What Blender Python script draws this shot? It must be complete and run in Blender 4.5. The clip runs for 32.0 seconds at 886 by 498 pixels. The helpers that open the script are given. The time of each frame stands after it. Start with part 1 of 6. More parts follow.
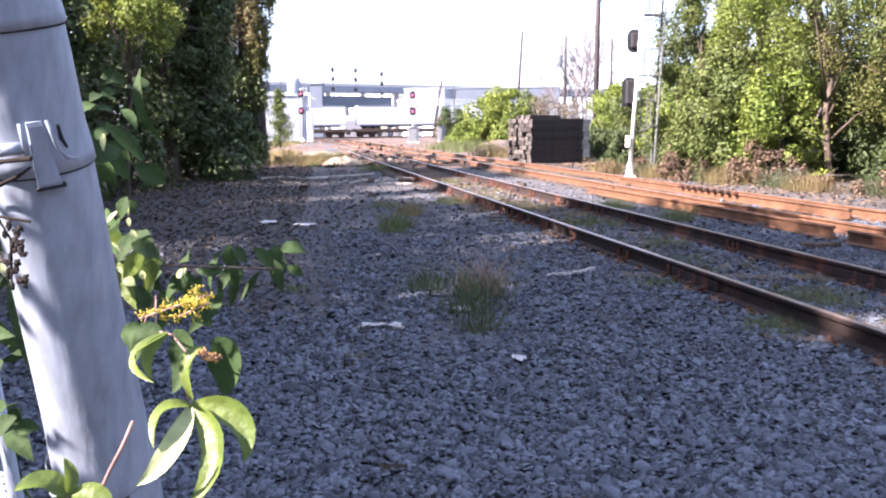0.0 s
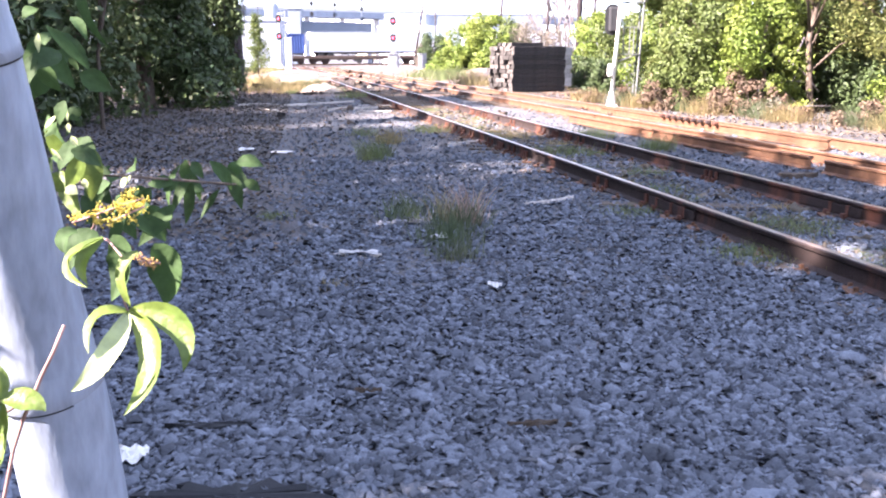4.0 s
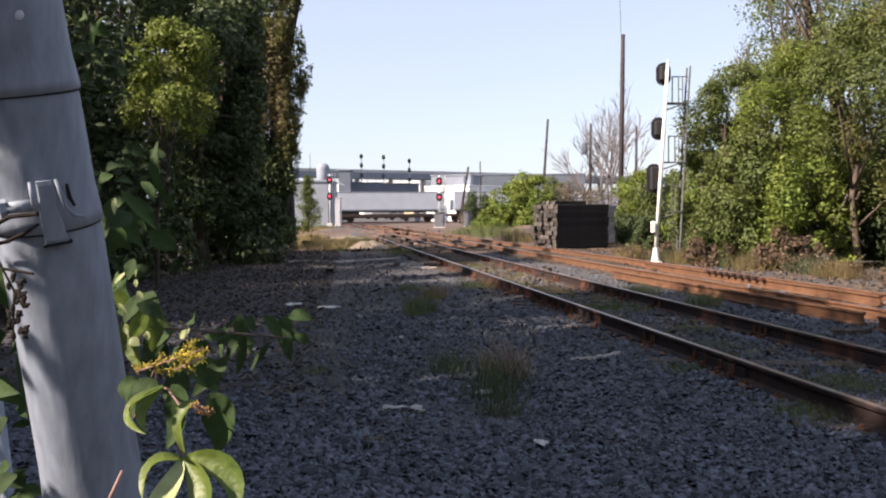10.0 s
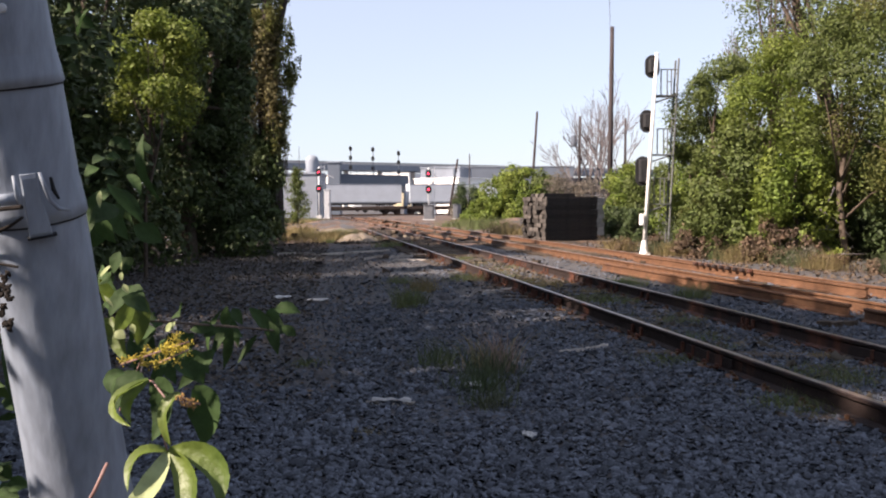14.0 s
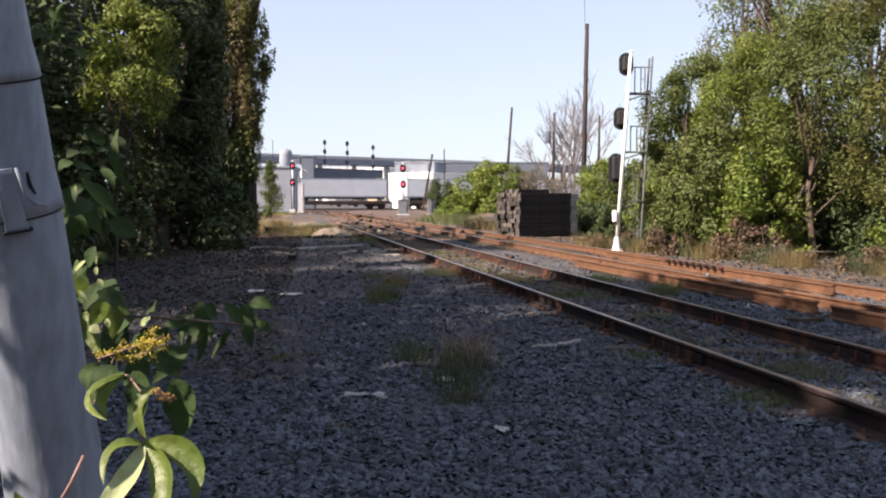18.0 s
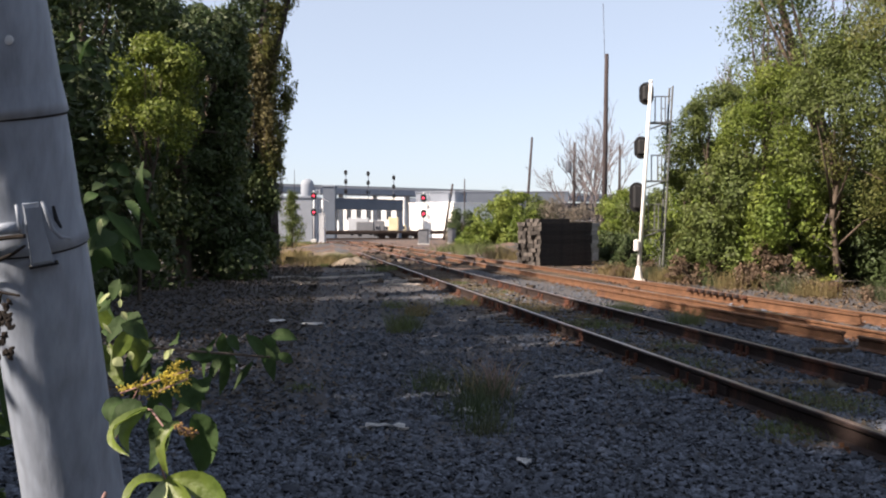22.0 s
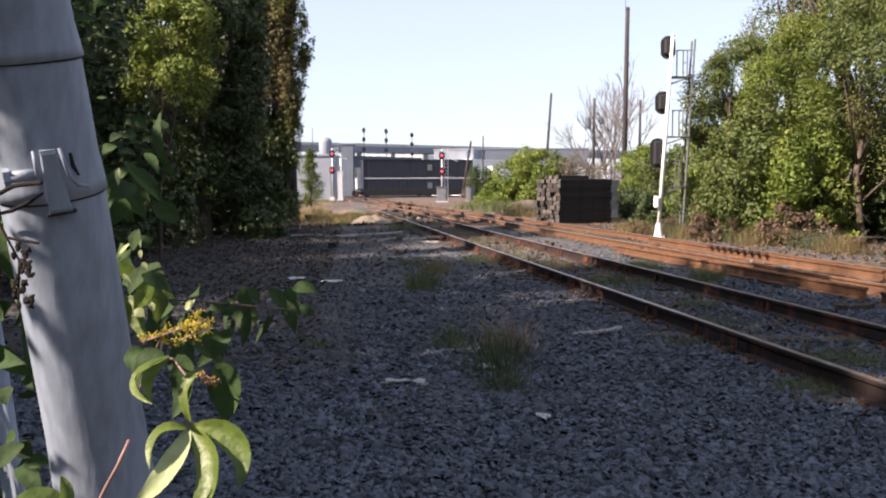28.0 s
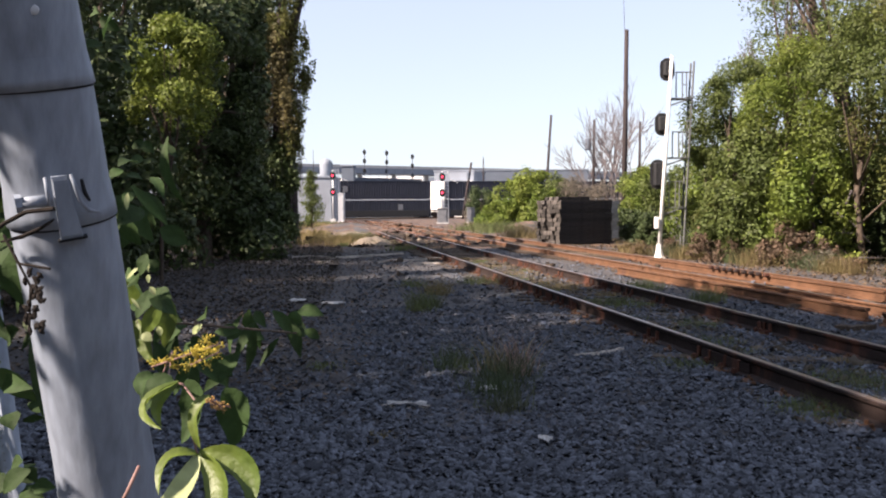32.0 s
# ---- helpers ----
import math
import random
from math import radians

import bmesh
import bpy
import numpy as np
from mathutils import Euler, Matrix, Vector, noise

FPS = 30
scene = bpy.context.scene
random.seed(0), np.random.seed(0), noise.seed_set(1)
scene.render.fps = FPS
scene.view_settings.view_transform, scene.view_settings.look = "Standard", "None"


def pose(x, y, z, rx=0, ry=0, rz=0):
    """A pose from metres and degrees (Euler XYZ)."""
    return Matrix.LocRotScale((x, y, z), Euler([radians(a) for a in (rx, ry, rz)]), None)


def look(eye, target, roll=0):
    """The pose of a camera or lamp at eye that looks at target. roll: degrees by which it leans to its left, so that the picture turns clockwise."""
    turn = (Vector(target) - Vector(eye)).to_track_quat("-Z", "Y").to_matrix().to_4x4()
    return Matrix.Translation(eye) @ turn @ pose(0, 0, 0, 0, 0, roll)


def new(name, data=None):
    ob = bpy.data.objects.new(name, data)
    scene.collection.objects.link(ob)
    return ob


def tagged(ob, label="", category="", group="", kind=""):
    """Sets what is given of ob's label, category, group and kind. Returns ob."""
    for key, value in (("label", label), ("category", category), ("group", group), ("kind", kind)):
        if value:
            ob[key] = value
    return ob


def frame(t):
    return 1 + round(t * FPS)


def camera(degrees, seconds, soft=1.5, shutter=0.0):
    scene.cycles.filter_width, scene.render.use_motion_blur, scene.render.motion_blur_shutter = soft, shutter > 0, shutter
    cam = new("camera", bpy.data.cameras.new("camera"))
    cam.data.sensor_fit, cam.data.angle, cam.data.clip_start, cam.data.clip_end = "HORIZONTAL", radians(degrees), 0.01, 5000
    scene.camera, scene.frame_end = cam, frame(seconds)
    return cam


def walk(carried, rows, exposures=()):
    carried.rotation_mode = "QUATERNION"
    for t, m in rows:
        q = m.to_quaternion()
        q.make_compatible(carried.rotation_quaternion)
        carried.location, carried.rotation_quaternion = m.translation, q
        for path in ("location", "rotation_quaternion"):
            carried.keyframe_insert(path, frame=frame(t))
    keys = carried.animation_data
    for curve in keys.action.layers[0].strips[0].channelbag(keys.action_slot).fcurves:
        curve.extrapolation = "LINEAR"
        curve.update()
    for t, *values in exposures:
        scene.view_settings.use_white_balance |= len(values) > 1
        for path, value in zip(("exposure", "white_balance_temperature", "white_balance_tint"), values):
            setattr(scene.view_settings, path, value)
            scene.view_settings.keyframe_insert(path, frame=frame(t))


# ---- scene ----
cam = camera(55.2, 32.0, soft=2.1)
# way begin
WAY = (
    (0.0, pose(-0.0143, 0.0330, 1.5458, 81.775, 0.652, -0.916)),
    (0.5, pose(-0.0259, 0.0345, 1.5471, 81.808, 0.146, -1.073)),
    (1.0, pose(-0.0247, 0.0361, 1.5466, 82.465, 0.329, -0.706)),
    (1.5, pose(-0.0125, 0.0349, 1.5436, 82.547, 0.587, -0.617)),
    (2.0, pose(-0.0014, 0.0463, 1.5364, 81.386, 0.380, -3.645)),
    (2.5, pose(0.0073, 0.0422, 1.5340, 79.326, -0.076, -4.519)),
    (3.0, pose(0.0118, 0.0452, 1.5289, 78.231, 0.019, -4.042)),
    (3.5, pose(0.0140, 0.0558, 1.5248, 77.521, 0.369, -2.684)),
    (5.5, pose(0.0081, 0.0039, 1.5203, 76.596, 0.038, -1.594)),
    (6.0, pose(0.0052, 0.0052, 1.5206, 76.720, 0.161, -1.098)),
    (6.5, pose(0.0089, 0.0069, 1.5212, 77.537, 0.167, -1.242)),
    (7.0, pose(0.0167, 0.0033, 1.5217, 78.339, 0.225, -1.125)),
    (7.5, pose(0.0147, 0.0132, 1.5244, 81.404, 0.075, -0.221)),
    (8.0, pose(0.0073, 0.0169, 1.5250, 84.621, 0.062, 0.001)),
    (8.5, pose(0.0032, 0.0153, 1.5265, 85.079, 0.211, 0.733)),
    (9.0, pose(0.0007, 0.0151, 1.5273, 86.802, 0.307, 0.737)),
    (9.5, pose(0.0066, 0.0113, 1.5260, 87.573, 0.366, 0.197)),
    (10.0, pose(0.0145, 0.0151, 1.5250, 87.531, 0.435, 0.871)),
    (10.5, pose(0.0244, 0.0158, 1.5252, 87.744, 0.553, 0.923)),
    (11.0, pose(0.0328, 0.0146, 1.5248, 87.985, 0.719, 0.170)),
    (11.5, pose(0.0388, 0.0133, 1.5245, 88.059, 0.604, -1.159)),
    (12.0, pose(0.0364, 0.0148, 1.5250, 88.192, 0.701, -1.044)),
    (12.5, pose(0.0280, 0.0206, 1.5221, 86.678, 0.829, -0.323)),
    (13.0, pose(0.0228, 0.0121, 1.5254, 86.547, 0.519, 0.025)),
    (13.5, pose(0.0188, 0.0101, 1.5261, 87.021, 0.425, 0.165)),
    (15.5, pose(0.0224, 0.0074, 1.5239, 86.564, -0.139, -0.483)),
    (16.0, pose(0.0231, 0.0024, 1.5249, 86.306, -0.095, -2.051)),
    (16.5, pose(0.0190, 0.0002, 1.5270, 86.490, -0.002, -2.694)),
    (17.0, pose(0.0154, -0.0038, 1.5298, 86.683, -0.147, -1.995)),
    (17.5, pose(0.0169, -0.0031, 1.5298, 86.873, 0.012, -1.601)),
    (18.0, pose(0.0192, -0.0040, 1.5287, 86.668, -0.075, -1.579)),
    (18.5, pose(0.0208, -0.0012, 1.5284, 87.140, -0.120, -0.994)),
    (19.0, pose(0.0227, 0.0003, 1.5285, 86.909, -0.102, -0.953)),
    (19.5, pose(0.0274, 0.0037, 1.5284, 86.907, -0.005, -0.685)),
    (20.0, pose(0.0309, 0.0064, 1.5308, 87.564, 0.208, -0.463)),
    (20.5, pose(0.0319, 0.0039, 1.5312, 88.119, 0.200, -0.729)),
    (21.0, pose(0.0289, 0.0021, 1.5300, 87.849, 0.218, -0.834)),
    (21.5, pose(0.0229, 0.0034, 1.5301, 87.945, 0.153, -0.690)),
    (22.0, pose(0.0155, 0.0038, 1.5313, 88.658, 0.063, -0.198)),
    (22.5, pose(0.0078, 0.0018, 1.5323, 88.466, -0.096, -0.227)),
    (23.0, pose(0.0000, 0.0000, 1.5350, 88.625, -0.000, 0.000)),
    (23.5, pose(-0.0004, -0.0035, 1.5353, 87.968, -0.135, -0.983)),
    (24.0, pose(0.0044, -0.0012, 1.5314, 87.540, -0.050, -1.070)),
    (24.5, pose(0.0089, 0.0041, 1.5290, 87.672, 0.062, -0.266)),
    (25.0, pose(0.0143, 0.0050, 1.5283, 87.088, 0.058, 0.396)),
    (25.5, pose(0.0148, 0.0064, 1.5294, 87.230, 0.443, 0.802)),
    (27.5, pose(0.0117, 0.0179, 1.5215, 86.178, 0.509, 1.077)),
    (28.0, pose(0.0112, 0.0191, 1.5216, 85.809, 0.308, 1.047)),
    (28.5, pose(0.0095, 0.0235, 1.5210, 85.410, 0.281, 0.979)),
    (29.0, pose(0.0062, 0.0245, 1.5205, 85.601, 0.099, 1.561)),
    (29.5, pose(0.0106, 0.0202, 1.5208, 85.888, 0.170, 1.289)),
    (30.0, pose(0.0061, 0.0213, 1.5222, 86.285, 0.134, 1.130)),
    (30.5, pose(0.0020, 0.0146, 1.5235, 86.839, -0.086, 0.712)),
    (31.0, pose(0.0021, 0.0115, 1.5251, 87.615, 0.262, 0.330)),
    (31.5, pose(0.0006, 0.0177, 1.5241, 86.749, 0.504, 1.052)),
    (32.0, pose(0.0045, 0.0161, 1.5246, 87.247, 0.424, 1.077)),
)
# way end
EXPOSURES = tuple((t, e, k, tint) for t, e, k, tint in (
    (0.0, 2.92, 5900, 26), (1.0, 2.57, 5900, 26), (1.5, 2.47, 5900, 26), (2.0, 2.37, 5900, 26), (2.5, 2.87, 5900, 26), (3.0, 3.42, 5900, 26), (3.5, 3.62, 5900, 26), (5.5, 3.62, 5900, 26),
    (6.5, 3.62, 5900, 26), (7.2, 3.52, 5900, 26), (7.6, 3.27, 5900, 26), (8.0, 2.57, 6050, 25), (8.6, 1.92, 6350, 21), (9.2, 1.57, 6500, 19), (21.0, 1.57, 6500, 19), (22.5, 1.42, 6500, 14),
    (24.3, 1.42, 6500, 13), (25.0, 1.57, 6500, 16), (28.0, 1.72, 6500, 19), (32.0, 1.67, 6500, 19)))
walk(cam, WAY, EXPOSURES)

# ---- sky and sun ----
SUN_UP, SUN_TURN = radians(38.0), radians(-114.0)   # turn: clockwise from +y
world = bpy.data.worlds.new("world")
scene.world = world
world.use_nodes = True
wn = world.node_tree.nodes
sky = wn.new("ShaderNodeTexSky")
sky.sky_type = "NISHITA"
sky.sun_disc = False
sky.sun_elevation, sky.sun_rotation = SUN_UP, SUN_TURN
sky.air_density, sky.dust_density, sky.ozone_density = 0.9, 0.9, 1.0
pale = wn.new("ShaderNodeHueSaturation")      # hazy air
pale.inputs["Saturation"].default_value = 0.8
world.node_tree.links.new(sky.outputs[0], pale.inputs["Color"])
veil = wn.new("ShaderNodeMix")                # even, thin high cloud
veil.data_type = "RGBA"
veil.inputs["Factor"].default_value = 0.55
veil.inputs[7].default_value = (3.35, 3.85, 4.4, 1)
world.node_tree.links.new(pale.outputs[0], veil.inputs[6])
world.node_tree.links.new(veil.outputs[2], wn["Background"].inputs[0])
wn["Background"].inputs[1].default_value = 0.075
sun = new("sun", bpy.data.lights.new("sun", "SUN"))
sun.data.energy, sun.data.angle, sun.data.color = 5.0, radians(0.6), (1.0, 0.87, 0.70)
toward = Vector((math.sin(SUN_TURN) * math.cos(SUN_UP), math.cos(SUN_TURN) * math.cos(SUN_UP), math.sin(SUN_UP)))
sun.matrix_world = look(toward * 60, (0, 0, 0))


# ---- materials ----
def material(name, color, rough=0.8, metal=0.0, scale=8.0, vary=0.25, second=None, bump=0.2, fine=60.0, random_part=0.0,
             island=0.0, spec=0.3, through_light=0.0, stretch=(1, 1, 1)):
    """A surface with a coarse stain, a fine grain and relief; second: the colour of the stains."""
    m = bpy.data.materials.new(name)
    m.use_nodes = True
    nt = m.node_tree
    n, link = nt.nodes, nt.links.new
    b = n["Principled BSDF"]
    b.inputs["Roughness"].default_value, b.inputs["Metallic"].default_value = rough, metal
    b.inputs["Specular IOR Level"].default_value = spec
    co = n.new("ShaderNodeTexCoord")
    mp = n.new("ShaderNodeMapping")
    mp.inputs["Scale"].default_value = stretch
    link(co.outputs["Object"], mp.inputs["Vector"])
    big = n.new("ShaderNodeTexNoise")
    big.inputs["Scale"].default_value, big.inputs["Detail"].default_value = scale, 6
    link(mp.outputs[0], big.inputs["Vector"])
    small = n.new("ShaderNodeTexNoise")
    small.inputs["Scale"].default_value, small.inputs["Detail"].default_value = fine, 4
    link(mp.outputs[0], small.inputs["Vector"])
    dark = tuple(c * (1 - vary) for c in color)
    ramp = n.new("ShaderNodeValToRGB")
    ramp.color_ramp.elements[0].position, ramp.color_ramp.elements[1].position = 0.35, 0.68
    ramp.color_ramp.elements[0].color = (*(second or dark), 1)
    ramp.color_ramp.elements[1].color = (*color, 1)
    link(big.outputs["Fac"], ramp.inputs[0])
    mix = n.new("ShaderNodeMix")
    mix.data_type, mix.blend_type = "RGBA", "OVERLAY"
    mix.inputs["Factor"].default_value = min(1.0, vary * 1.6)
    link(ramp.outputs[0], mix.inputs[6])
    link(small.outputs["Fac"], mix.inputs[7])
    out = mix.outputs[2]
    if random_part or island:
        src = n.new("ShaderNodeObjectInfo") if random_part else n.new("ShaderNodeNewGeometry")
        hsv = n.new("ShaderNodeHueSaturation")
        rng = n.new("ShaderNodeMapRange")
        amount = random_part or island
        rng.inputs["To Min"].default_value, rng.inputs["To Max"].default_value = 1 - amount, 1 + amount
        link(src.outputs["Random" if random_part else "Random Per Island"], rng.inputs["Value"])
        link(rng.outputs[0], hsv.inputs["Value"])
        link(out, hsv.inputs["Color"])
        out = hsv.outputs[0]
    link(out, b.inputs["Base Color"])
    if bump:
        bp = n.new("ShaderNodeBump")
        bp.inputs["Strength"].default_value, bp.inputs["Distance"].default_value = bump, 0.02
        link(small.outputs["Fac"], bp.inputs["Height"])
        link(bp.outputs[0], b.inputs["Normal"])
    if through_light:
        tr = n.new("ShaderNodeBsdfTranslucent")
        link(out, tr.inputs["Color"])
        mx = n.new("ShaderNodeMixShader")
        mx.inputs[0].default_value = through_light
        link(b.outputs[0], mx.inputs[1])
        link(tr.outputs[0], mx.inputs[2])
        link(mx.outputs[0], n["Material Output"].inputs[0])
    return m


def glowing(name, color, strength):
    m = bpy.data.materials.new(name)
    m.use_nodes = True
    b = m.node_tree.nodes["Principled BSDF"]
    b.inputs["Base Color"].default_value = (*color, 1)
    b.inputs["Emission Color"].default_value = (*color, 1)
    b.inputs["Emission Strength"].default_value = strength
    return m


def rail_steel(name, plain, stain, share):
    """Steel with upright streaks: red rust on dark steel, shadow-like dark bands on rust."""
    m = material(name, plain, 0.75, 0.1, scale=6, vary=0.4, bump=0.3, fine=70)
    n, link = m.node_tree.nodes, m.node_tree.links.new
    b = n["Principled BSDF"]
    old = b.inputs["Base Color"].links[0].from_socket
    mp = n.new("ShaderNodeMapping")
    mp.inputs["Scale"].default_value = (0.4, 1.0, 0.25)
    link(n["Texture Coordinate"].outputs["Object"], mp.inputs["Vector"])
    long = n.new("ShaderNodeTexNoise")
    long.inputs["Scale"].default_value, long.inputs["Detail"].default_value = 1.7, 5
    link(mp.outputs[0], long.inputs["Vector"])
    rng = n.new("ShaderNodeMapRange")
    rng.inputs["From Min"].default_value, rng.inputs["From Max"].default_value = 0.62 - share, 0.70 - share
    link(long.outputs["Fac"], rng.inputs["Value"])
    mix = n.new("ShaderNodeMix")
    mix.data_type = "RGBA"
    mix.inputs[7].default_value = (*stain, 1)
    link(rng.outputs[0], mix.inputs["Factor"])
    link(old, mix.inputs[6])
    link(mix.outputs[2], b.inputs["Base Color"])
    return m


